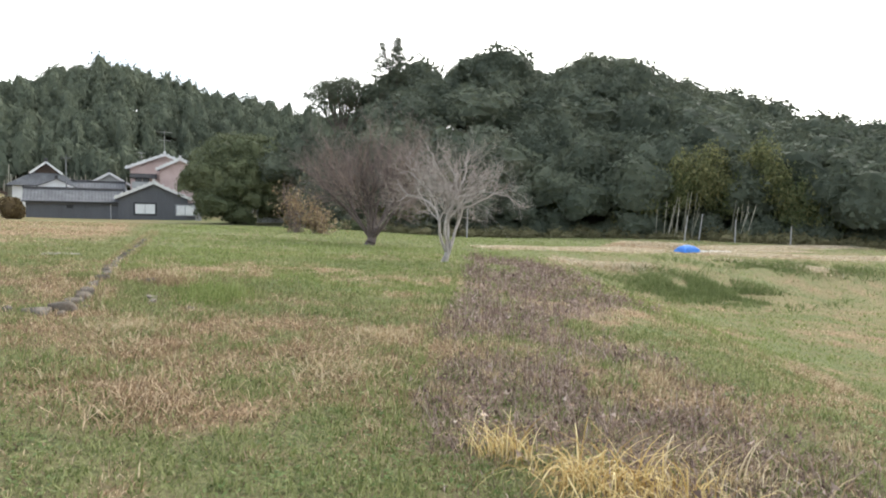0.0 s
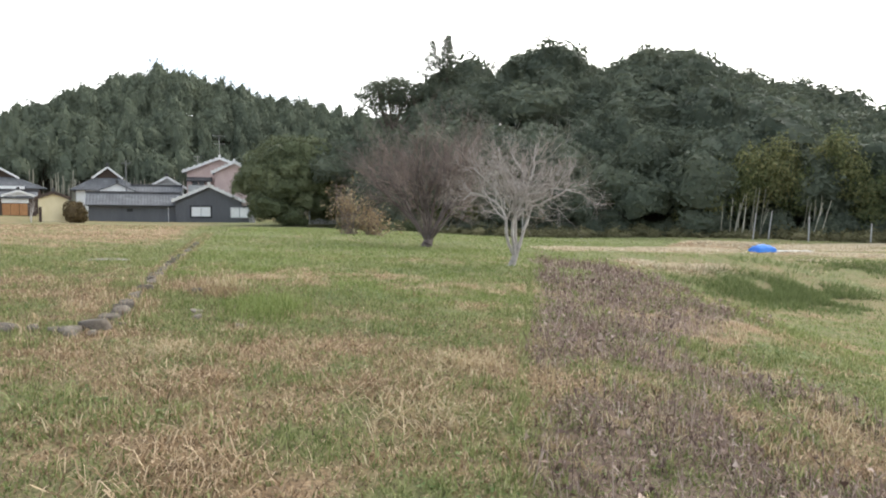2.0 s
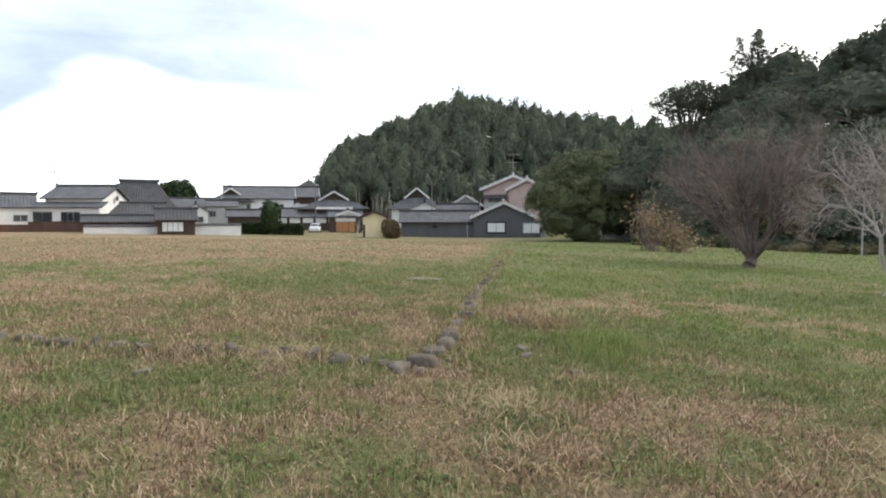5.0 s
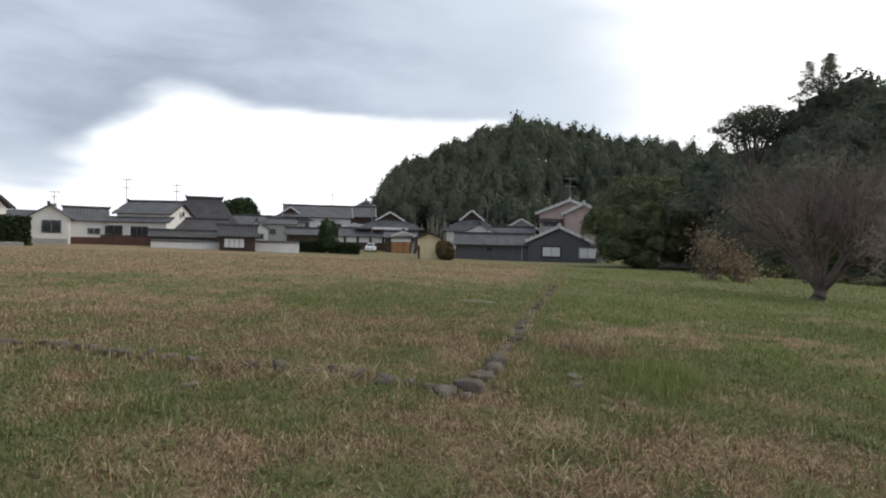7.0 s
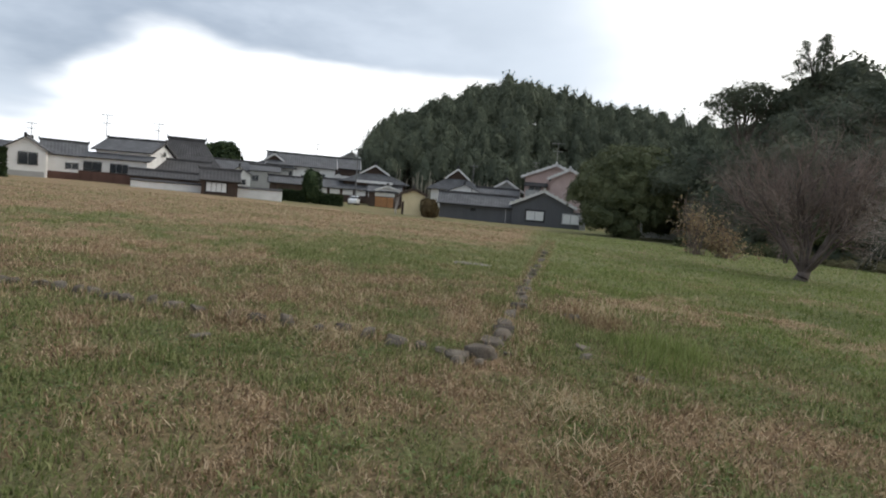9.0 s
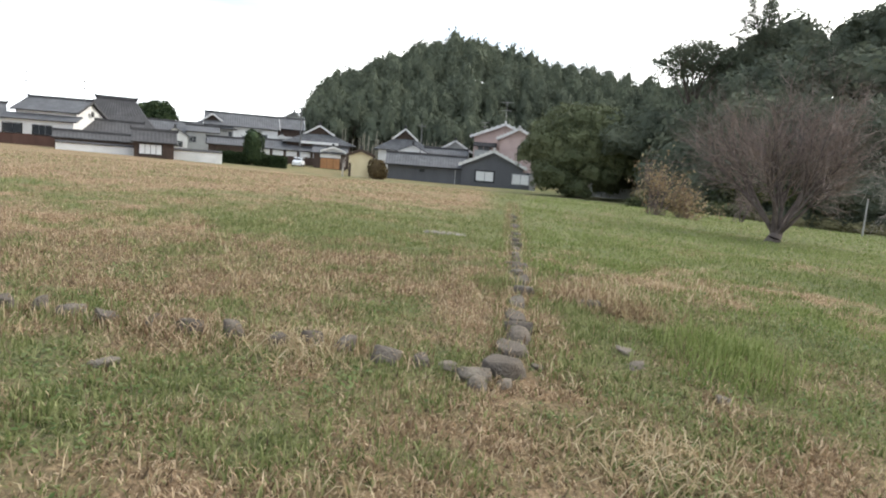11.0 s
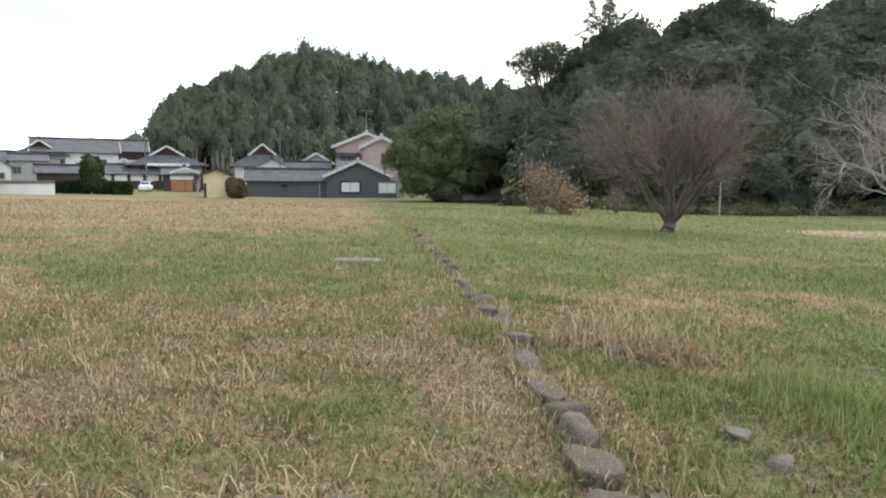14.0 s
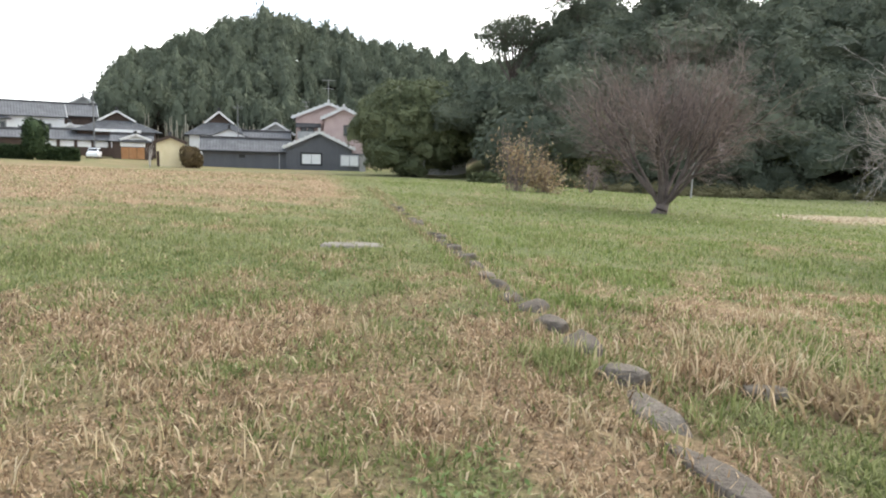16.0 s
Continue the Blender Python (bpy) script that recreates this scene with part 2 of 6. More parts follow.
# ---- shape of the land ----
def smooth(v):
    v = np.clip(v, 0, 1)
    return v * v * (3 - 2 * v)


def grain_noise(x, y, size, seed):
    """Smooth value noise, 0 to 1."""
    x, y = np.asarray(x, float) / size, np.asarray(y, float) / size
    i, j = np.floor(x), np.floor(y)
    fx, fy = smooth(x - i), smooth(y - j)

    def h(a, b):
        return np.mod(np.abs(np.sin(a * 127.1 + b * 311.7 + seed * 74.7) * 43758.5453), 1.0)
    return (h(i, j) * (1 - fx) + h(i + 1, j) * fx) * (1 - fy) + (h(i, j + 1) * (1 - fx) + h(i + 1, j + 1) * fx) * fy


def polar(x, y):
    return np.degrees(np.arctan2(-x, np.where(np.abs(y) + np.abs(x) < 1e-6, 1e-6, y))), np.hypot(x, y)


def hills(x, y):
    az, d = polar(x, y)
    near = 14.3 * smooth((12.5 - az) / 10.5) * (1 - 0.72 * smooth((-az - 14) / 22)) * smooth((az + 130) / 60)
    near = near + 3.8 * np.exp(-((az + 4.6) / 2.6) ** 2) + 2.6 * np.exp(-((az + 13.2) / 3.4) ** 2)
    side = np.sqrt((az - 27) ** 2 + 1.5)
    far = (26.0 - np.where(az > 27, 1.45, 0.50) * side) * smooth((39.6 - az) / 3.4) * smooth((az + 4) / 10)
    far = np.maximum(far, 0)
    return near * smooth((d - 66) / 37) * (1 - 0.8 * smooth((d - 112) / 60)) + far * smooth((d - 132) / 48) * (1 - 0.9 * smooth((d - 195) / 120))


def basin(x, y):
    return smooth((x - 2.6) / 5.0) * (1 - smooth((y - 21 - 0.12 * x) / 7)) * smooth((y + 30) / 20)


def line_band(x, y, x0, y0, x1, y1, half):
    """1 on a straight strip between two places, fading over its half width."""
    dx, dy = x1 - x0, y1 - y0
    k = np.clip(((x - x0) * dx + (y - y0) * dy) / (dx * dx + dy * dy), 0, 1)
    return np.exp(-((x - x0 - k * dx) ** 2 + (y - y0 - k * dy) ** 2) / half ** 2)


# low straw-covered bunds: two ends, half width, height
BUNDS = [(2.6, 30.6, 7.2, 33.4, 1.3, 0.05), (7.2, 33.4, 11.6, 36.6, 1.5, 0.12), (11.0, 39.0, 14.2, 38.8, 1.3, 0.42), (15.0, 35.6, 25.0, 36.5, 1.3, 0.12), (4.6, 25.2, 8.4, 26.6, 0.6, 0.10)]


def land(x, y):
    """The ground's height."""
    x, y = np.asarray(x, float), np.asarray(y, float)
    side = np.where(x < 0, 0.6 * np.tanh(-x / 13), -0.9 * np.tanh(x / 20))
    rise = 0.15 * np.exp(-((x + 5) / 5) ** 2 - ((y - 11) / 6) ** 2)
    rise = rise + 0.19 * np.exp(-(x / 4) ** 2 - ((y - 17.5) / 6) ** 2) - 0.06 * np.exp(-((x + 3) / 4) ** 2 - ((y - 27.5) / 5) ** 2)
    fall = 1.3 * smooth((y - 20) / 70) * smooth((x + 95) / 50) * smooth((24 - x) / 26)
    d = np.hypot(x, y)
    dips = (grain_noise(x, y, 1.7, 3) - 0.5) * 0.05 * smooth((60 - d) / 40) + (grain_noise(x, y, 7, 5) - 0.5) * 0.10 * smooth((90 - d) / 40)
    bank = 0.45 * np.exp(-((x - 13.6) / 2.6) ** 2 - ((y - 42.5) / 1.6) ** 2)
    for bund in BUNDS:
        bank = np.maximum(bank, bund[5] * line_band(x, y, *bund[:5]))
    return side + rise - fall - 1.0 * basin(x, y) + dips + bank + hills(x, y)


def kerb_x(y):
    """The line of the stone kerb across the meadow."""
    return -4.29 - 0.375 * (y - 8.18)


def edge_x(y):
    """The foot line between the lawn and the strip of dead weeds."""
    return -0.87 + 0.081 * y


def strip(x, y):
    """1 in the strip of dead weeds."""
    e = edge_x(y) + (grain_noise(x, y, 0.9, 8) - 0.5) * 0.45 + 0.25 * smooth((7 - y) / 4)
    right = 3.7 + 0.7 * np.sin(y * 0.5) + (grain_noise(x, y, 1.8, 9) - 0.5) * 2.6
    green = smooth((grain_noise(x, y, 1.5, 15) * 0.6 + grain_noise(x, y, 0.5, 16) * 0.4 - 0.53) / 0.14)
    return (1 - 0.85 * green) * (1 - 0.8 * smooth((x - 1.5) / 1.5) * smooth((10 - y) / 4)) * smooth((x - e) / 0.45) * smooth((right - x) / 1.4) * smooth((21.5 - y) / 2) * smooth((y + 8) / 4)


SWATHS = [b[:5] for b in BUNDS] + [(16.0, 41.5, 24.0, 44.0, 1.0), (20.0, 45.5, 40.0, 58.0, 1.6), (13.2, 30.2, 16.5, 28.2, 0.8)]


def dryness(x, y):
    """0 fresh green, 1 straw."""
    n = 0.26 * grain_noise(x, y, 2.6, 11) + 0.38 * grain_noise(x, y, 0.8, 12) + 0.36 * grain_noise(x, y, 0.28, 13)
    along = y + 0.30 * (x + 5)                       # bands lie slightly askew
    left = smooth((kerb_x(y) - x) / (0.5 + 0.06 * np.clip(y - 9, 0, 60)))    # beyond the stone row
    tan = smooth((y - 0.9 * (x + 15) - 14.6) / 5.0)                            # the far bleached part
    base = 0.46 * np.ones_like(n)
    base = base + 0.10 * np.exp(-((along - 8.5) / 2.0) ** 2) * (1 - left)
    base = base - 0.42 * (1 - left) * smooth((y - 10.0) / 5) * smooth((130 - y) / 15)
    base = base + left * (0.30 * np.exp(-((y - 9.3) / 1.7) ** 2) - 0.17 * smooth((y - 10.2) / 2.6) * (1 - tan) + 0.36 * tan
                          - 0.45 * smooth((y - 62) / 8) * smooth((-20 - x) / 8))
    base = base - 0.14 * np.exp(-((along - 4.2) / 1.4) ** 2) * smooth((0.5 - x) / 2)
    base = np.where(x > 2.4, 0.26 + 0.40 * smooth((x - 7.5) / 3) * smooth((20 - y) / 4), base)
    base = base - 0.60 * smooth((x + 1.0) / 2) * smooth((y - 30.5 - 0.9 * np.clip(x, 0, 12)) / 2) * smooth((17 - x) / 4)
    for swath in SWATHS:
        base = base + 0.75 * line_band(x, y, *swath)
    return np.clip(base + (n - 0.5) * (2.3 - 0.9 * smooth((y - 12) / 12)), 0, 1)


def ground_material():
    m = bpy.data.materials.new("meadow_ground")
    m.use_nodes = True
    n, l = m.node_tree.nodes, m.node_tree.links
    bsdf = n["Principled BSDF"]
    bsdf.inputs["Roughness"].default_value, bsdf.inputs["Specular IOR Level"].default_value = 1.0, 0.1
    pos = n.new("ShaderNodeNewGeometry").outputs["Position"]

    def noise_at(scale, detail=5):
        q = n.new("ShaderNodeTexNoise")
        q.inputs["Scale"].default_value, q.inputs["Detail"].default_value, q.inputs["Roughness"].default_value = scale, detail, 0.65
        l.new(pos, q.inputs["Vector"])
        return q.outputs[0]

    def ramp(value, *stops):
        q = n.new("ShaderNodeValToRGB")
        for i, (at, c) in enumerate(stops):
            e = q.color_ramp.elements[i] if i < 2 else q.color_ramp.elements.new(at)
            e.position, e.color = at, (*c, 1)
        l.new(value, q.inputs[0])
        return q.outputs[0]

    def mix(f, a, b):
        q = n.new("ShaderNodeMix")
        q.data_type = "RGBA"
        l.new(f, q.inputs[0]), l.new(a, q.inputs[6]), l.new(b, q.inputs[7])
        return q.outputs[2]

    def attribute(name):
        q = n.new("ShaderNodeAttribute")
        q.attribute_name = name
        return q.outputs["Fac"]
    grass = ramp(noise_at(26.0, 10), (0.34, (0.065, 0.074, 0.034)), (0.66, (0.22, 0.235, 0.105)))
    dry = ramp(noise_at(30.0, 10), (0.34, (0.12, 0.081, 0.050)), (0.66, (0.43, 0.30, 0.185)))
    dead = ramp(noise_at(22.0), (0.3, (0.10, 0.072, 0.056)), (0.7, (0.27, 0.195, 0.150)))
    # much darker brown ground where the woods stand
    wood_floor = ramp(noise_at(2.0), (0.3, (0.03, 0.026, 0.018)), (0.7, (0.07, 0.06, 0.04)))
    jitter = n.new("ShaderNodeMath")
    jitter.operation, jitter.use_clamp = "ADD", True
    spread = n.new("ShaderNodeMapRange")
    spread.inputs["To Min"].default_value, spread.inputs["To Max"].default_value = -0.75, 0.75
    l.new(noise_at(3.2, 8), spread.inputs["Value"])
    l.new(attribute("dry"), jitter.inputs[0]), l.new(spread.outputs[0], jitter.inputs[1])
    colour = mix(attribute("wood"), mix(attribute("strip"), mix(jitter.outputs[0], grass, dry), dead), wood_floor)
    l.new(colour, bsdf.inputs["Base Color"])
    bp = n.new("ShaderNodeBump")
    bp.inputs["Strength"].default_value, bp.inputs["Distance"].default_value = 0.8, 0.05
    l.new(noise_at(45.0, 8), bp.inputs["Height"])
    l.new(bp.outputs[0], bsdf.inputs["Normal"])
    return m


# ---- mesh helpers ----
def bulk(name, verts, faces, mat, smooth_faces=False):
    """One mesh object from arrays of corners (n, 3) and of faces (m, 3 or 4)."""
    me = bpy.data.meshes.new(name)
    k = faces.shape[1]
    me.vertices.add(len(verts)), me.loops.add(faces.size), me.polygons.add(len(faces))
    me.vertices.foreach_set("co", np.ascontiguousarray(verts, np.float32).ravel())
    me.loops.foreach_set("vertex_index", np.ascontiguousarray(faces, np.int32).ravel())
    me.polygons.foreach_set("loop_start", np.arange(0, faces.size, k, dtype=np.int32))
    me.polygons.foreach_set("use_smooth", np.full(len(faces), smooth_faces))
    me.update(calc_edges=True)
    me.materials.append(mat)
    return new(name, me)


def part(name, bm, mat, parent=None, label=""):
    me = bpy.data.meshes.new(name)
    bm.normal_update()
    bm.to_mesh(me)
    bm.free()
    me.materials.append(mat)
    ob = new(name, me)
    ob.parent = parent
    return tagged(ob, label)


def box(bm, x0, x1, y0, y1, z0, z1):
    v = [bm.verts.new(p) for p in ((x0, y0, z0), (x1, y0, z0), (x1, y1, z0), (x0, y1, z0), (x0, y0, z1), (x1, y0, z1), (x1, y1, z1), (x0, y1, z1))]
    for f in ((3, 2, 1, 0), (4, 5, 6, 7), (0, 1, 5, 4), (1, 2, 6, 5), (2, 3, 7, 6), (3, 0, 4, 7)):
        bm.faces.new([v[i] for i in f])
    return bm


def boxes(*rows):
    bm = bmesh.new()
    for r in rows:
        box(bm, *r)
    return bm


def beam(bm, a, b, wide, high):
    """A straight bar from a to b with a rectangular section."""
    a, b = Vector(a), Vector(b)
    d = (b - a).normalized()
    s = d.cross(Vector((0, 0, 1)))
    s = s.normalized() if s.length > 1e-4 else Vector((1, 0, 0))
    u = s.cross(d)
    v = [bm.verts.new(p + s * i * wide / 2 + u * j * high / 2) for p in (a, b) for i, j in ((-1, -1), (1, -1), (1, 1), (-1, 1))]
    for f in ((3, 2, 1, 0), (4, 5, 6, 7), (0, 1, 5, 4), (1, 2, 6, 5), (2, 3, 7, 6), (3, 0, 4, 7)):
        bm.faces.new([v[i] for i in f])


def tube(bm, a, b, r0, r1, n=8):
    a, b = Vector(a), Vector(b)
    d = (b - a).normalized()
    s = d.orthogonal().normalized()
    u = d.cross(s)
    rings = [[bm.verts.new(p + (s * math.cos(i * math.tau / n) + u * math.sin(i * math.tau / n)) * r) for i in range(n)] for p, r in ((a, r0), (b, r1))]
    for i in range(n):
        j = (i + 1) % n
        bm.faces.new((rings[0][i], rings[0][j], rings[1][j], rings[1][i]))
    bm.faces.new(rings[0][::-1]), bm.faces.new(rings[1])


def empty(name, x, y, z=None, rz=0.0):
    ob = new(name)
    ob.matrix_world = pose(x, y, float(land(x, y)) if z is None else z, 0, 0, rz)
    return ob


# ---- the ground, one sheet to the horizon ----
def build_ground():
    radii = np.concatenate([[0.0], np.arange(0.4, 24, 0.32), np.arange(24, 48, 0.7), np.geomspace(48, 3000, 90)])
    count = 360
    ang = np.arange(count) * math.tau / count
    cx, cy = -3.0, 4.0
    x = cx + radii[:, None] * np.sin(ang)[None]
    y = cy + radii[:, None] * np.cos(ang)[None]
    verts = np.stack([x, y, land(x, y)], -1).reshape(-1, 3)
    i, j = np.meshgrid(np.arange(len(radii) - 1), np.arange(count), indexing="ij")
    k = (j + 1) % count
    faces = np.stack([i * count + j, (i + 1) * count + j, (i + 1) * count + k, i * count + k], -1).reshape(-1, 4)[:, ::-1]
    ob = bulk("ground", verts, faces, ground_material(), True)
    fx, fy = verts[:, 0], verts[:, 1]
    az, d = polar(fx, fy)
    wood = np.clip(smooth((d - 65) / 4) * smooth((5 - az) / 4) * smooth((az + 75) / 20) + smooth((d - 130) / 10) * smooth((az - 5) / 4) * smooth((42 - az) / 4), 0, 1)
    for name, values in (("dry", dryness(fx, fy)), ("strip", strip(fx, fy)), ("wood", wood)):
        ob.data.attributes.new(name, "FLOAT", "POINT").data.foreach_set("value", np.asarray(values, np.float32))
    tagged(ob, "rough meadow of green and straw-coloured winter grass", "ground", kind="structure")


build_ground()


# ---- trees ----
def lumpy(points, seed, amount=0.22, freq=2.2):
    """Scales unit directions by a few smooth lobes."""
    r = np.random.RandomState(seed)
    out = np.ones(len(points))
    for _ in range(7):
        k, p = r.normal(size=3) * freq, r.uniform(0, 6.28)
        out += amount / 2.2 * np.sin(points @ k + p)
    for _ in range(6):                               # small billows
        k, p = r.normal(size=3) * freq * 2.6, r.uniform(0, 6.28)
        out += amount / 4.5 * np.sin(points @ k + p)
    return out


def crown_template(leaves, seed, leaf, low=-0.45, spiky=0.0, ragged=0.055, solid=True, lump=0.20, body=(8, 12), inner=0.84):
    """Loose triangles round a lumpy crown of radius 1, with a closed inner mass."""
    r = np.random.RandomState(seed)
    d = r.normal(size=(leaves * 2, 3))
    d /= np.linalg.norm(d, axis=1)[:, None]
    d = d[d[:, 2] > low][:leaves]
    rad = lumpy(d, seed, lump, 2.9) * (1 + r.normal(size=len(d)) * ragged)
    if spiky:
        up = np.clip((d[:, 2] + 0.4) / 1.4, 0, 1)
        c = d * rad[:, None]
        c[:, :2] *= (1.05 - up ** 1.3 * spiky)[:, None]
    else:
        c = d * rad[:, None]
    a, b = r.normal(size=(len(d), 3)), r.normal(size=(len(d), 3))
    a -= 0.5 * (a * d).sum(1)[:, None] * d
    b -= 0.5 * (b * d).sum(1)[:, None] * d
    size = leaf * r.uniform(0.6, 1.5, len(d))
    a *= (size / np.linalg.norm(a, axis=1))[:, None]
    b *= (size / np.linalg.norm(b, axis=1))[:, None]
    tri = np.stack([c - a * 0.5 - b * 0.3, c + a * 0.6 - b * 0.2, c + b * 0.8], 1).reshape(-1, 3)
    if not solid:
        return tri, np.arange(len(tri)).reshape(-1, 3)
    # inner mass, a little inside the leaves
    n1, n2 = body
    t, p = np.meshgrid(np.linspace(0.05, math.pi * 0.72, n1), np.arange(n2) * math.tau / n2, indexing="ij")
    core = np.stack([np.sin(t) * np.cos(p), np.sin(t) * np.sin(p), np.cos(t)], -1).reshape(-1, 3)
    core *= (lumpy(core, seed, lump, 2.9) * inner)[:, None]
    if spiky:
        up = np.clip((core[:, 2] + 0.4) / 1.4, 0, 1)
        core[:, :2] *= (0.95 - up ** 1.3 * spiky)[:, None]
    i, j = np.meshgrid(np.arange(n1 - 1), np.arange(n2), indexing="ij")
    k = (j + 1) % n2
    q = np.stack([i * n2 + j, (i + 1) * n2 + j, (i + 1) * n2 + k, i * n2 + k], -1).reshape(-1, 4)
    core_faces = np.concatenate([q[:, :3], q[:, [0, 2, 3]]])
    faces = np.concatenate([np.arange(len(tri)).reshape(-1, 3), core_faces + len(tri)])
    return np.concatenate([tri, core]), faces


def scatter(templates, rows, seed):
    """Copies of templates at rows of (x, y, z, rx, ry, rz) joined into one pair of arrays."""
    r = np.random.RandomState(seed)
    vs, fs, n = [], [], 0
    for x, y, z, sx, sy, sz in rows:
        v, f = templates[r.randint(len(templates))]
        a = r.uniform(0, math.tau)
        c, s = math.cos(a), math.sin(a)
        w = np.stack([(v[:, 0] * c - v[:, 1] * s) * sx + x, (v[:, 0] * s + v[:, 1] * c) * sy + y, v[:, 2] * sz + z], 1)
        vs.append(w), fs.append(f + n)
        n += len(v)
    return np.concatenate(vs), np.concatenate(fs)


def tubes(segments, sides):
    """Tapered bars along rows of (x0, y0, z0, x1, y1, z1, r0, r1)."""
    s = np.asarray(segments, float)
    a, b = s[:, 0:3], s[:, 3:6]
    d = b - a
    d /= np.maximum(np.linalg.norm(d, axis=1), 1e-9)[:, None]
    ref = np.where(np.abs(d[:, 2:3]) > 0.9, np.array([[1.0, 0, 0]]), np.array([[0, 0, 1.0]]))
    u = np.cross(d, ref)
    u /= np.linalg.norm(u, axis=1)[:, None]
    w = np.cross(d, u)
    rings = []
    for p, r in ((a, s[:, 6]), (b, s[:, 7])):
        for i in range(sides):
            t = i * math.tau / sides
            rings.append(p + (u * math.cos(t) + w * math.sin(t)) * r[:, None])
    v = np.stack(rings, 1)
    base = (np.arange(len(s)) * 2 * sides)[:, None]
    f = np.concatenate([base + np.array([[i, (i + 1) % sides, sides + (i + 1) % sides, sides + i]]) for i in range(sides)])
    return v.reshape(-1, 3), f


def grow(out, r, p, d, length, radius, depth, rules):
    """Grows one limb and its side limbs; out collects the bars."""
    pieces, kink, lift, kids, spread, shrink = rules[depth]
    step = length / pieces
    for i in range(pieces):
        d = (d + Vector(r.normal(size=3)) * kink + Vector((0, 0, lift))).normalized()
        q = p + d * step
        r1 = radius * (1 - 0.55 / pieces * (1 if depth < len(rules) - 1 else 1.6))
        out.append((*p, *q, radius, max(r1, 0.0015)))
        p, radius = q, max(r1, 0.0015)
        if depth + 1 < len(rules):
            share = kids / pieces
            number = int(share) + (r.uniform() < share - int(share))
            for _ in range(number if i > 1 or depth else 0):
                side = Vector(r.normal(size=3))
                side = (side - d * side.dot(d)).normalized()
                angle = spread * r.uniform(0.6, 1.3)
                grow(out, r, p, (d * math.cos(angle) + side * math.sin(angle)).normalized(), length * shrink * r.uniform(0.6, 1.25), radius * (0.64 if len(rules) > 4 else 0.62), depth + 1, rules)


def bare_tree(name, label, x, y, stems, lean, length, radius, rules, bark, twig, seed, split, wide, tall, stump=0.0):
    r = np.random.RandomState(seed)
    tree = tagged(empty(name, x, y), label, "tree")
    out = []
    rise = 0.40 if stump else -0.08          # the stems part above the stump
    for i in range(stems):
        a = i * math.tau / stems + r.uniform(-0.5, 0.5)
        tilt = lean * r.uniform(0.35, 1.15)
        d = Vector((math.cos(a) * math.sin(tilt), math.sin(a) * math.sin(tilt), math.cos(tilt)))
        grow(out, r, Vector((math.cos(a) * radius * 0.9 + (0.15 if stump else 0), math.sin(a) * radius * 0.9, rise - 0.1)), d, length * r.uniform(0.85, 1.15), radius, 0, rules)
    seg = np.array(out)
    # brought to the tree's full spread and height
    spread = 2 * np.percentile(np.hypot(seg[:, 3], seg[:, 4]), 97)
    seg[:, [0, 1, 3, 4]] *= wide / spread
    seg[:, [2, 5]] *= tall / np.percentile(seg[:, 5], 99.5)
    if stump:
        foot = [(0.05 * i - 0.02, 0.03 * (i % 2), 0.14 * i - 0.15, 0.05 * i + 0.03, 0.03 * ((i + 1) % 2), 0.14 * i, stump * (1 - 0.11 * i), stump * (1 - 0.11 * (i + 1))) for i in range(4)]
        foot = np.array(foot)
        foot[:, [0, 3]] += 0.02
        last = foot[-1]
        foot = np.concatenate([foot, [(*last[3:6], last[3] + 0.02, last[4], last[5] + 0.16, last[7], last[7] * 0.25)]])
        seg = np.concatenate([seg, foot])
    thick = seg[:, 6] > split
    trunk = bulk("trunk", *tubes(seg[thick], 8), bark, True)
    crown = bulk("crown", *tubes(seg[~thick], 3), twig)
    trunk.parent = crown.parent = tree
    return tree


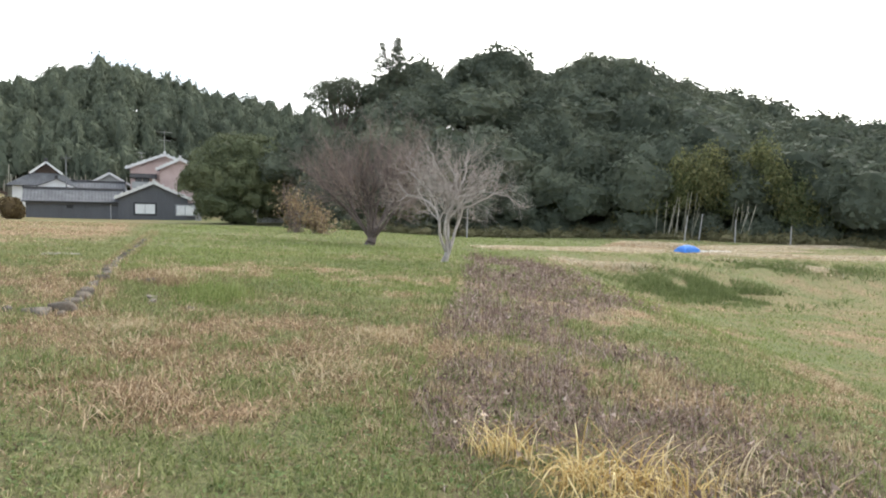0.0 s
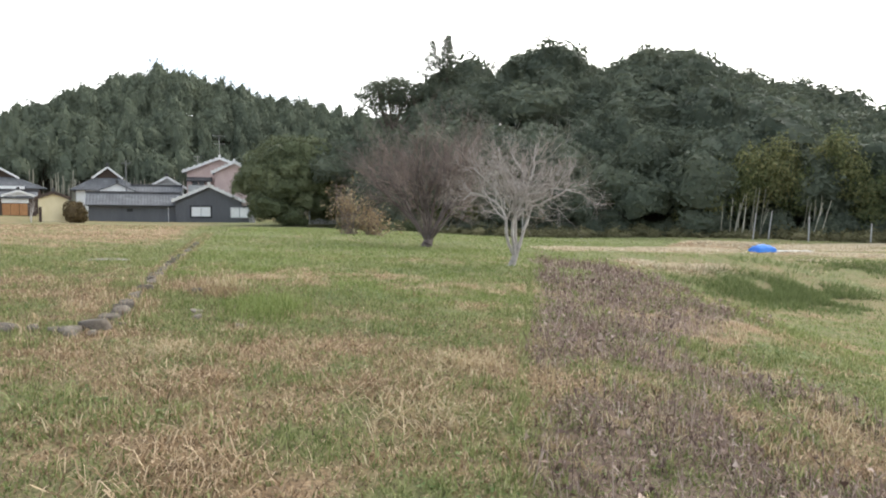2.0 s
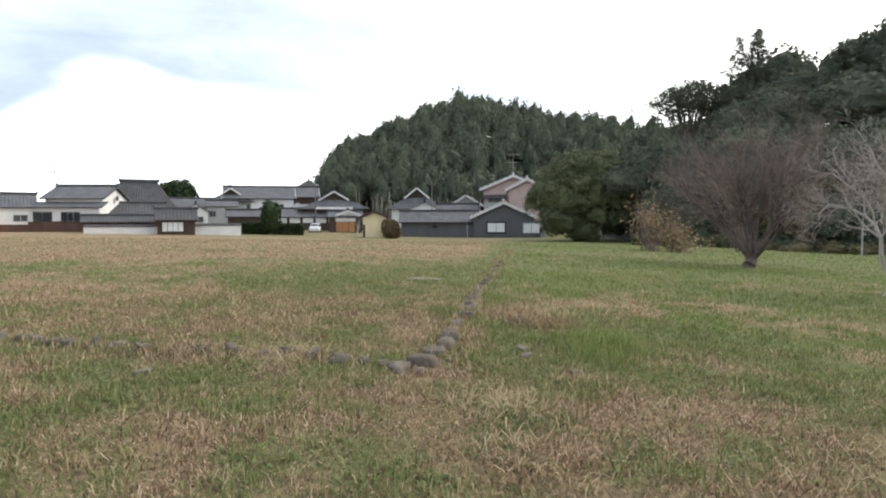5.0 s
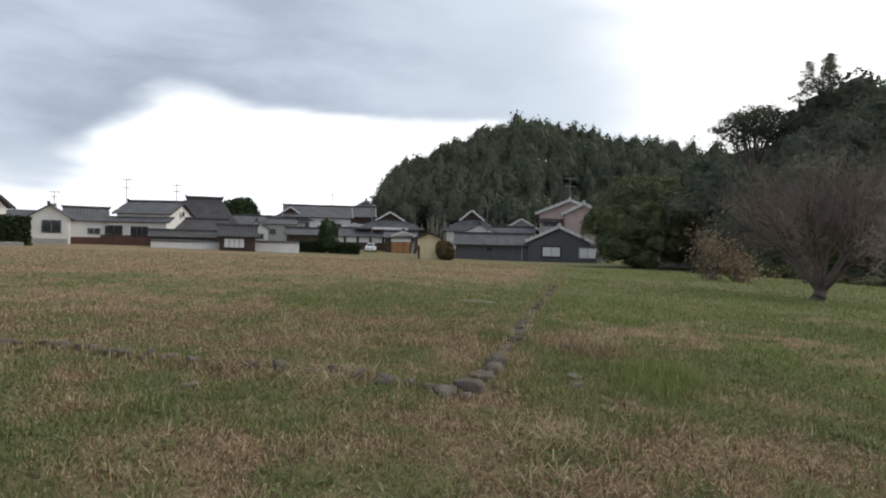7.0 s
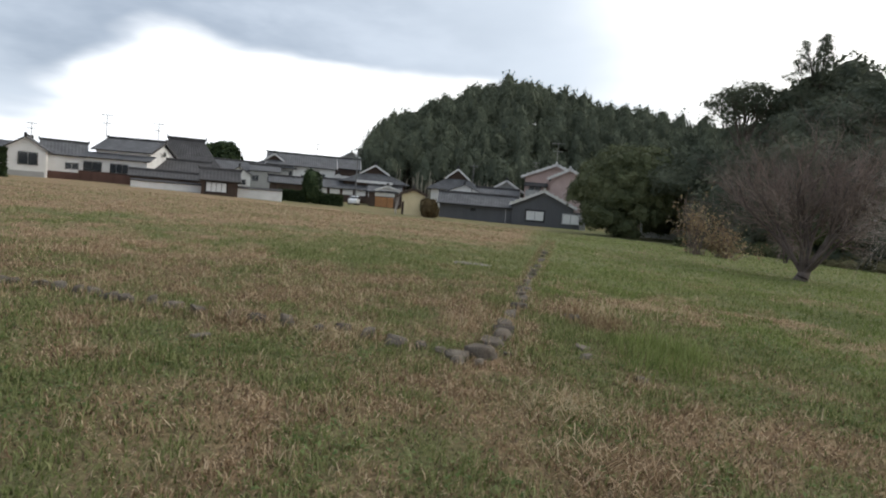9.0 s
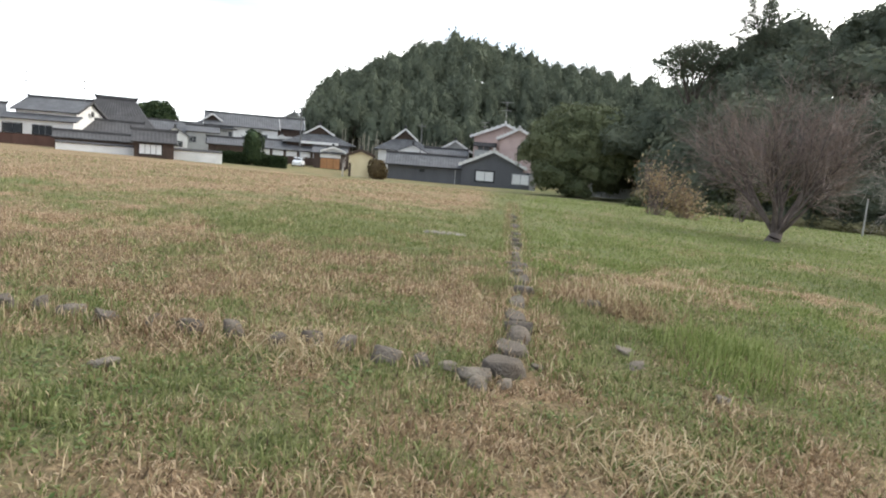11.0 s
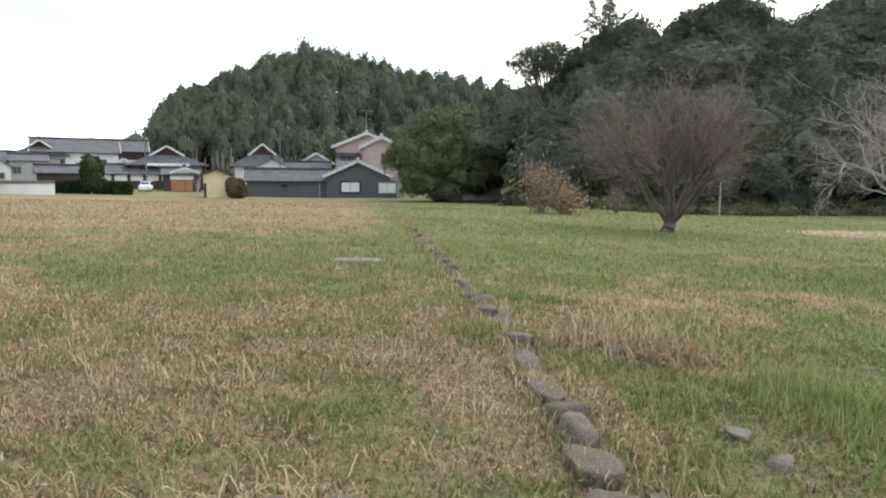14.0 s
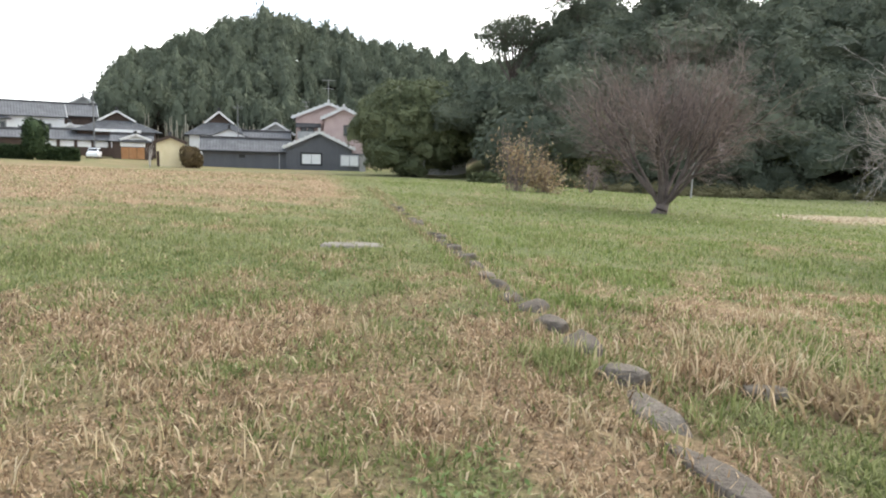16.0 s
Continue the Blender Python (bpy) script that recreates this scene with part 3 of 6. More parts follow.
def build_woods():
    r = np.random.RandomState(21)
    oak = [crown_template(1450, 40 + i, 0.115, -0.5, ragged=0.05, lump=0.17, body=(9, 13), inner=0.86) for i in range(7)]
    rows, tries = [], 0
    while len(rows) < 520 and tries < 60000:
        tries += 1
        az, d = r.uniform(-47, 13), 66 + 52 * r.uniform() ** 0.85
        x, y = -math.sin(radians(az)) * d, math.cos(radians(az)) * d
        if az > 9.5 and d < 80 or (-30 < az < -17 and d < 69) or (5.4 < az < 11.5 and d > 84):
            continue
        size = r.uniform(2.2, 4.6) * (0.75 if d < 70 else 1.0)
        if any((x - q[0]) ** 2 + (y - q[1]) ** 2 < (0.58 * (size + q[3])) ** 2 for q in rows[-560:]):
            continue
        z = float(land(x, y))
        tall = r.uniform(4.6, 6.6) if d > 70 else r.uniform(2.2, 4.5)
        rows.append((x, y, z + tall, size * r.uniform(0.85, 1.15), size * r.uniform(0.85, 1.15), size * r.uniform(0.75, 1.1)))
        if d < 72 and r.uniform() < 0.4:
            rows.append((x + r.uniform(-1, 1), y + r.uniform(-1, 1), z + 1.0, size * 0.8, size * 0.8, size * 0.7))
    for az in np.arange(-46, 9, 0.75):                # undergrowth along the edge
        if -30 < az < -17 and r.uniform() < 0.4:
            continue
        d = r.uniform(66.3, 69.0)
        x, y, s = -math.sin(radians(az)) * d, math.cos(radians(az)) * d, r.uniform(0.8, 1.7)
        rows.append((x, y, float(land(x, y)) + s * 0.35, s, s, s * r.uniform(0.7, 1.2)))
    wood = bulk("oak_wood", *scatter(oak, rows, 5), M_OAK)
    tagged(wood, "dense dark evergreen wood of rounded crowns on a hill", "woodland", kind="stuff")

    verge = []
    for _ in range(150):                              # low brush on the verge before the wood
        a, d = radians(r.uniform(-44, 6)), r.uniform(62.5, 66.5)
        x, y, t = -math.sin(a) * d, math.cos(a) * d, r.uniform(0.3, 0.8)
        verge.append((x, y, float(land(x, y)) + t * 0.3, t * 1.4, t, t * r.uniform(0.6, 1.1)))
    tagged(bulk("verge_brush", *scatter([crown_template(260, 110 + i, 0.20, -0.5, ragged=0.2, inner=0.7) for i in range(3)], verge, 11), M_VERGE), "low olive-brown brush along the foot of the wood", "brush", kind="stuff")

    cyp = [crown_template(420, 60 + i, 0.20, -0.6, spiky=0.26, ragged=0.08, lump=0.2, inner=0.88) for i in range(6)]
    tuftb = [crown_template(420, 70 + i, 0.20, -0.6, spiky=0.16, ragged=0.08, lump=0.24, inner=0.88) for i in range(4)]
    rows, rows2 = [], []
    for az in np.arange(6, 41.5, 0.8):
        for d in np.arange(136, 206, 5.0):
            a, dd = radians(az + r.uniform(-0.4, 0.4)), d + r.uniform(-3, 3)
            x, y = -math.sin(a) * dd, math.cos(a) * dd
            z = float(land(x, y))
            if hills(np.array(x), np.array(y)) < 1.5:
                continue
            w = r.uniform(1.5, 2.5)
            (rows if az < 24 and r.uniform() < 0.8 else rows2).append((x, y, z + r.uniform(3.6, 7.0), w, w, r.uniform(2.6, 4.2)))
    tagged(bulk("cypress_wood", *scatter(cyp, rows, 6), M_CYPRESS), "dark green conifer wood covering a distant hill", "woodland", kind="stuff")
    tagged(bulk("mixed_wood", *scatter(tuftb, rows2, 7), M_CYPRESS), "green mixed wood on the flank of a distant hill", "woodland", kind="stuff")
    # pale trunks at the foot of both woods
    seg = []
    for _ in range(150):
        az, d = radians(r.uniform(12, 36)), r.uniform(131, 140)
        x, y = -math.sin(az) * d, math.cos(az) * d
        z = float(land(x, y))
        seg.append((x, y, z - 0.3, x + r.uniform(-0.3, 0.3), y, z + r.uniform(4, 7), 0.11, 0.07))
    tagged(bulk("distant_trunks", *tubes(seg, 5), M_CULM), "pale slender trunks at the foot of a distant wood", "tree trunks", kind="stuff")
    seg = []
    for _ in range(26):
        az, d = radians(-r.choice([18.6, 19.6, 20.4, 24.0, 24.6]) + r.uniform(-0.7, 0.7)), r.uniform(64, 67)
        x, y = -math.sin(az) * d, math.cos(az) * d
        z = float(land(x, y))
        seg.append((x, y, z - 0.2, x + r.uniform(0.1, 0.9), y, z + r.uniform(2.2, 4.6), 0.035, 0.025))
    tagged(bulk("bamboo_culms", *tubes(seg, 5), M_CULM), "pale leaning bamboo culms at the wood's edge", "bamboo", kind="stuff")
    plume = [crown_template(420, 80 + i, 0.17, -0.8, spiky=0.5, ragged=0.28, solid=False) for i in range(4)]
    green, yellow = [], []
    for az, d, h, ripe in ((-17.6, 66, 5.6, 0.2), (-19.0, 67, 7.0, 0.3), (-20.2, 66, 7.4, 0.5), (-21.8, 67, 8.3, 0.9), (-22.6, 68, 8.0, 0.5), (-23.8, 68, 6.0, 0.1), (-26.3, 67, 8.4, 0.8), (-27.2, 68, 6.8, 0.3),
                           (-28.6, 67, 5.0, 0.4), (-29.9, 67, 4.6, 0.8), (-31.4, 68, 5.0, 0.3), (-16.4, 67, 4.2, 0.2), (3.0, 66, 6.6, 0.2), (1.4, 67, 5.0, 0.3), (-0.6, 68, 7.4, 0.2), (5.0, 67, 4.4, 0.2), (-10.0, 69, 5.2, 0.1)):
        for _ in range(7):
            a = radians(az + r.uniform(-0.8, 0.8))
            x, y = -math.sin(a) * d, math.cos(a) * d
            w = r.uniform(0.7, 1.35)
            (yellow if r.uniform() < ripe else green).append((x, y, float(land(x, y)) + h * r.uniform(0.35, 0.95), w, w, r.uniform(0.9, 1.7)))
    tagged(bulk("bamboo_plumes", *scatter(plume, yellow, 8), M_BAMBOO), "yellow-green bamboo plumes at the wood's edge", "bamboo", kind="stuff")
    tagged(bulk("green_bamboo_plumes", *scatter(plume, green, 8), M_BAMBOO_GREEN), "grey-green bamboo plumes at the wood's edge", "bamboo", kind="stuff")


def tall_cedar(x, y, top):
    z = float(land(x, y))
    h = top - z
    tree = tagged(empty("cedar_tree", x, y), "thin ragged cedar standing above the wood", "tree")
    bm = bmesh.new()
    tube(bm, (0, 0, -0.2), (0.35, 0, h), 0.28, 0.03, 7)
    tube(bm, (0.1, 0, h * 0.5), (-1.7, 0, h * 0.94), 0.16, 0.03, 6)
    part("trunk", bm, M_DARKBARK, tree)
    r = np.random.RandomState(4)
    rows = []
    for lead, high, number in ((0.35, 1.0, 80), (-1.7, 0.955, 60)):
        for i in range(number):
            k = (i / (number - 1)) ** 0.9
            a, reach = i * 2.4, (0.3 + 2.5 * (1 - k) ** 0.9) * r.uniform(0.15, 1.0)
            s = r.uniform(0.22, 0.55) * (1.2 - 0.6 * k)
            rows.append((lead + math.cos(a) * reach, math.sin(a) * reach, h * high * (0.60 + 0.40 * k), s * 1.2, s * 1.2, s * 0.7))
    crown = bulk("crown", *scatter([crown_template(130, 90 + i, 0.34, -0.9, ragged=0.3, solid=False) for i in range(3)], rows, 9), M_OAK)
    crown.parent = tree


def airy_oak(x, y, top, wide):
    """A spreading tree on the skyline, its limbs open to the sky."""
    z = float(land(x, y))
    h = top - z
    tree = tagged(empty("skyline_oak", x, y), "spreading evergreen oak with open limbs on the skyline", "tree")
    bm = bmesh.new()
    r = np.random.RandomState(14)
    rows = []
    tube(bm, (0, 0, -0.3), (0, 0, h * 0.55), 0.4, 0.28, 8)
    for i in range(64):
        a, k = i * 2.39996, math.sqrt((i + 0.5) / 64)
        reach = wide / 2 * k
        tip = (math.cos(a) * reach, math.sin(a) * reach, h - 0.6 - 2.9 * k * k + r.uniform(-1.0, 0.2))
        if i % 4 == 0:
            tube(bm, (0, 0, h * r.uniform(0.40, 0.55)), tip, 0.13, 0.05, 5)
        s = r.uniform(0.7, 1.15)
        rows.append((*tip, s * 1.2, s * 1.2, s * 0.6))
        if r.uniform() < 0.8:
            inner = r.uniform(0.5, 1.0)
            rows.append((tip[0] * inner, tip[1] * inner, tip[2] - r.uniform(0.6, 2.8), s, s, s * 0.7))
    part("limb_frame", bm, M_DARKBARK, tree)
    crown = bulk("crown", *scatter([crown_template(150, 95 + i, 0.22, -0.9, ragged=0.26, solid=False) for i in range(3)], rows, 10), M_OAK)
    crown.parent = tree


build_woods()
tall_cedar(-5.9, 93.0, 25.0)
airy_oak(-13.4, 94.3, 20.2, 10.5)

VASE = [(6, 0.11, 0.05, 9, 0.55, 0.62), (5, 0.13, 0.04, 9, 0.60, 0.55), (4, 0.15, 0.05, 12, 0.65, 0.62), (3, 0.18, 0.05, 0, 0, 0)]
GNARL = [(6, 0.22, 0.03, 9, 0.80, 0.70), (5, 0.24, 0.06, 8, 0.75, 0.58), (4, 0.26, 0.06, 7, 0.75, 0.60), (4, 0.26, 0.05, 5, 0.7, 0.5), (2, 0.2, 0.05, 0, 0, 0)]
bare_tree("bare_brown_tree", "leafless brown tree with upright vase-shaped dense twigs", -2.8, 27.5, 14, 0.66, 3.3, 0.062, VASE, M_DARKBARK, M_TWIG, 31, 0.016, 7.0, 5.5, 0.26)
bare_tree("bare_pale_tree", "leafless pale grey tree with gnarled branches in the meadow", 0.08, 17.5, 4, 0.40, 2.0, 0.044, GNARL, M_PALEBARK, M_PALETWIG, 32, 0.010, 3.9, 3.3, 0.10)
WEEP = [(4, 0.12, 0.0, 12, 0.8, 0.7), (4, 0.15, -0.22, 14, 0.6, 0.7), (4, 0.12, -0.3, 0, 0, 0)]
bare_tree("weeping_shrub", "small leafless weeping shrub with brown hanging twigs", -4.3, 45.0, 4, 0.4, 1.25, 0.05, WEEP, M_DARKBARK, M_TWIG, 33, 0.02, 2.4, 1.75)


def domed_tree(name, label, x, y, wide, height, mat, seed, lobes=120, open_side=0):
    """A broad evergreen whose lobes cover a dome from the top down to its skirt."""
    r = np.random.RandomState(seed)
    tree = tagged(empty(name, x, y), label, "tree")
    bm = bmesh.new()
    tube(bm, (0, 0, -0.2), (0.4, 0, height * 0.6), 0.4, 0.25, 9)
    rows = []
    for i in range(lobes):
        k = 1 - 1.25 * (i + 0.5) / lobes                # height on the dome, a little under its waist
        a, flat = i * 2.39996, math.sqrt(max(0.0, 1 - k * k))
        size = r.uniform(1.35, 2.3) * wide / 16
        reach = (wide / 2 - size * 0.85) * flat * r.uniform(0.93, 1.03)
        px, py = math.cos(a) * reach, math.sin(a) * reach
        pz = height * 0.38 + (height * 0.62 - size * 0.8) * k * r.uniform(0.95, 1.03) if k > 0 else height * r.uniform(0.10, 0.34)
        if px < -wide * 0.18 and pz < height * 0.42 and open_side > 0:           # the skirt draws in by the house
            continue
        if open_side and px * open_side > wide * 0.33 and pz < height * 0.36:    # daylight under the outer boughs
            continue
        rows.append((px, py, pz, size, size, size * r.uniform(0.8, 1.0)))
        if i % 8 == 0:
            tube(bm, (0.1, 0, height * r.uniform(0.15, 0.4)), (px * 0.85, py * 0.85, pz * 0.9), 0.16, 0.05, 5)
    part("trunk", bm, M_DARKBARK, tree)
    crown = bulk("crown", *scatter([crown_template(900, seed + q, 0.12, low=-0.8, ragged=0.05, body=(10, 14), inner=0.92) for q in range(4)], rows, seed), mat)
    crown.parent = tree
    return tree


domed_tree("broad_evergreen", "broad dark green evergreen with a dense domed crown", -23.8, 83.6, 15.0, 11.0, M_CAMELLIA, 50, 120, 1)
domed_tree("small_evergreen", "smaller dark evergreen beside the broad domed tree", -15.2, 85.4, 9.6, 8.8, M_CAMELLIA, 56, 70, -1)


def leafy_shrub(x, y, seed, high=1.0, spread=0.42):
    shrub = tagged(empty("rusty_shrub", x, y), "thin garden shrub with rusty and yellowing leaves", "shrub")
    r = np.random.RandomState(seed)
    out = []
    for i in range(44):
        a, tilt = r.uniform(0, math.tau), abs(r.normal()) * spread
        d = Vector((math.cos(a) * math.sin(tilt), math.sin(a) * math.sin(tilt), math.cos(tilt)))
        grow(out, r, Vector((math.cos(a) * 0.45 * r.uniform(), math.sin(a) * 0.45 * r.uniform(), -0.05)), d, r.uniform(1.1, 2.4) * high, 0.016, 0, [(5, 0.12, 0.0, 8, 0.7, 0.32), (3, 0.2, 0.0, 0, 0, 0)])
    stems = bulk("twig_growth", *tubes(out, 3), M_TWIG)
    stems.parent = shrub
    seg = np.array(out)
    tips = seg[r.randint(len(seg), size=1700), 3:6] + r.normal(size=(1700, 3)) * 0.12
    keep = r.uniform(size=1700) < np.clip(1.25 - tips[:, 2] / (2.0 * high), 0.12, 1)
    c = tips[keep]
    a, b = r.normal(size=c.shape) * 0.04, r.normal(size=c.shape) * 0.04
    v = np.stack([c - a, c + a, c + b * 1.6], 1).reshape(-1, 3)
    leaves = bulk("leaves", v, np.arange(len(v)).reshape(-1, 3), M_RUST)
    leaves.parent = shrub


leafy_shrub(-7.9, 37.6, 41, 1.25, 0.30)
leafy_shrub(-6.5, 37.9, 42, 0.72, 0.62)


def clipped(name, label, x, y, wide, deep, high, mat, seed, rz=0.0, category="hedge", leaf=0.10, number=2600, round_top=0.25):
    """A clipped hedge or bush: leaves round a rounded block."""
    r = np.random.RandomState(seed)
    bush = tagged(empty(name, x, y, rz=rz), label, category)
    half = np.array([wide / 2, deep / 2, high])
    if round_top < 0.1:                              # a trimmed block: leaves over its faces
        c = r.uniform(-1, 1, size=(number, 3))
        c[:, 2] = r.uniform(0, 1, number)
        face = r.uniform(size=number)
        c[:, 1] = np.where(face < 0.62, -1, np.where(face < 0.72, 1, c[:, 1]))
        c[:, 2] = np.where((face >= 0.72) & (face < 0.94), 1, c[:, 2])
        c[:, 0] = np.where(face >= 0.94, np.sign(c[:, 0]), c[:, 0])
        c = c * half + r.normal(size=c.shape) * 0.07
    else:
        d = r.normal(size=(number, 3))
        d /= np.linalg.norm(d, axis=1)[:, None]
        if round_top < 0.4:
            d[:, 2] = np.abs(d[:, 2])
        p = np.sign(d) * np.abs(d) ** (0.6 if round_top < 0.4 else 0.9)
        p *= (lumpy(d, seed, 0.10) * (1 + r.normal(size=number) * 0.04))[:, None]
        c = p * half if round_top < 0.4 else p * half * np.array([1, 1, 0.5]) + np.array([0, 0, high / 2])
    c[:, 2] = np.maximum(c[:, 2], 0.03)
    a, b = r.normal(size=c.shape) * leaf, r.normal(size=c.shape) * leaf
    v = np.stack([c - a, c + a, c + b * 1.6], 1).reshape(-1, 3)
    leaves = bulk("foliage", v, np.arange(len(v)).reshape(-1, 3), mat)
    leaves.parent = bush
    bm = bmesh.new()
    bmesh.ops.create_uvsphere(bm, u_segments=12, v_segments=8, radius=1)
    for q in bm.verts:
        n = q.co.copy()
        bend = 0.3 if round_top < 0.1 else 0.6 if round_top < 0.4 else 0.9
        q.co = Vector([math.copysign(abs(n[i]) ** bend, n[i]) * half[i] * 0.9 for i in range(3)])
        if round_top >= 0.4:
            q.co.z = q.co.z * 0.5 + high / 2
        q.co.z = max(q.co.z, -0.05)
    part("inner_growth", bm, mat, bush)
    return bush


# ---- the village ----
def slope(bm, a, b, c, d, pitch=0.42, rib=0.035, thick=0.14):
    """A ribbed tile slope: eave a to b, top d to c."""
    a, b, c, d = (Vector(q) for q in (a, b, c, d))
    n = (b - a).cross(d - a)
    n = (n if n.length > 1e-6 else (b - a).cross(c - a)).normalized()
    if n.z < 0:
        n = -n
    k = max(2, int((b - a).length / pitch)) * 2
    low, top, under, over = [], [], [], []
    for i in range(k + 1):
        o = n * (rib if i % 2 else 0.0)
        e, f = a.lerp(b, i / k), d.lerp(c, i / k)
        low.append(bm.verts.new(e + o)), top.append(bm.verts.new(f + o))
        under.append(bm.verts.new(e - n * thick)), over.append(bm.verts.new(f - n * thick))
    for i in range(k):
        bm.faces.new((low[i], low[i + 1], top[i + 1], top[i]))
        bm.faces.new((under[i + 1], under[i], over[i], over[i + 1]))
        bm.faces.new((under[i], under[i + 1], low[i + 1], low[i]))
    for i in (0, k):
        bm.faces.new((low[i], top[i], over[i], under[i]))


def window(parent, x, z, w, h, y=0.0, shut=False, frame_mat=None, bars=1, edge=0.0):
    """A sliding window on the front wall: frame, bars and panes."""
    mat = frame_mat or M_FRAME
    t = edge or (0.09 if w > 1.5 else 0.06)
    win = part("window", boxes((x - w / 2 - t, x + w / 2 + t, y - 0.10, y + 0.02, z - t, z), (x - w / 2 - t, x + w / 2 + t, y - 0.10, y + 0.02, z + h, z + h + t),
                               (x - w / 2 - t, x - w / 2, y - 0.10, y + 0.02, z, z + h), (x + w / 2, x + w / 2 + t, y - 0.10, y + 0.02, z, z + h)), mat, parent)
    n = bars + 1
    for i in range(n):
        x0, x1 = x - w / 2 + i * w / n, x - w / 2 + (i + 1) * w / n
        part("pane", boxes((x0 + 0.03, x1 - 0.03, y - 0.05 - 0.02 * (i % 2), y - 0.01, z + 0.03, z + h - 0.03)), M_SHUTTER if shut else M_GLASS, win)
    return win


def door(parent, x, z, w, h, mat, y=0.0):
    d = part("door", boxes((x - w / 2, x + w / 2, y - 0.06, y + 0.02, z, z + h)), mat, parent)
    part("door_rail", boxes(*[(x - w / 2 + i * w / 4 - 0.03, x - w / 2 + i * w / 4 + 0.03, y - 0.09, y - 0.05, z, z + h) for i in range(1, 4)]), M_TIMBER, d)
    return d


def gable_wall(bm, w, y0, y1, top, peak):
    """Closed walls with a pointed front and back."""
    f = [(-w / 2, 0), (w / 2, 0), (w / 2, top), (0, peak), (-w / 2, top)]
    a = [bm.verts.new((x, y0, z)) for x, z in f]
    b = [bm.verts.new((x, y1, z)) for x, z in f]
    bm.faces.new(a), bm.faces.new(b[::-1])
    for i in range(5):
        j = (i + 1) % 5
        bm.faces.new((a[j], a[i], b[i], b[j]))


def ridge_cap(parent, a, b, mat=None, size=0.28):
    bm = bmesh.new()
    beam(bm, a, b, size, size * 0.9)
    a, b = Vector(a), Vector(b)
    d = (b - a).normalized()
    tube(bm, a + Vector((0, 0, size * 0.5)), b + Vector((0, 0, size * 0.5)), size * 0.33, size * 0.33, 8)
    for p, s in ((a, -1), (b, 1)):
        beam(bm, p + d * s * 0.05 - Vector((0, 0, 0.1)), p + d * s * 0.12 + Vector((0, 0, size * 1.3)), size * 1.3, 0.16)
    return part("ridge", bm, mat or M_TILE_DARK, parent)


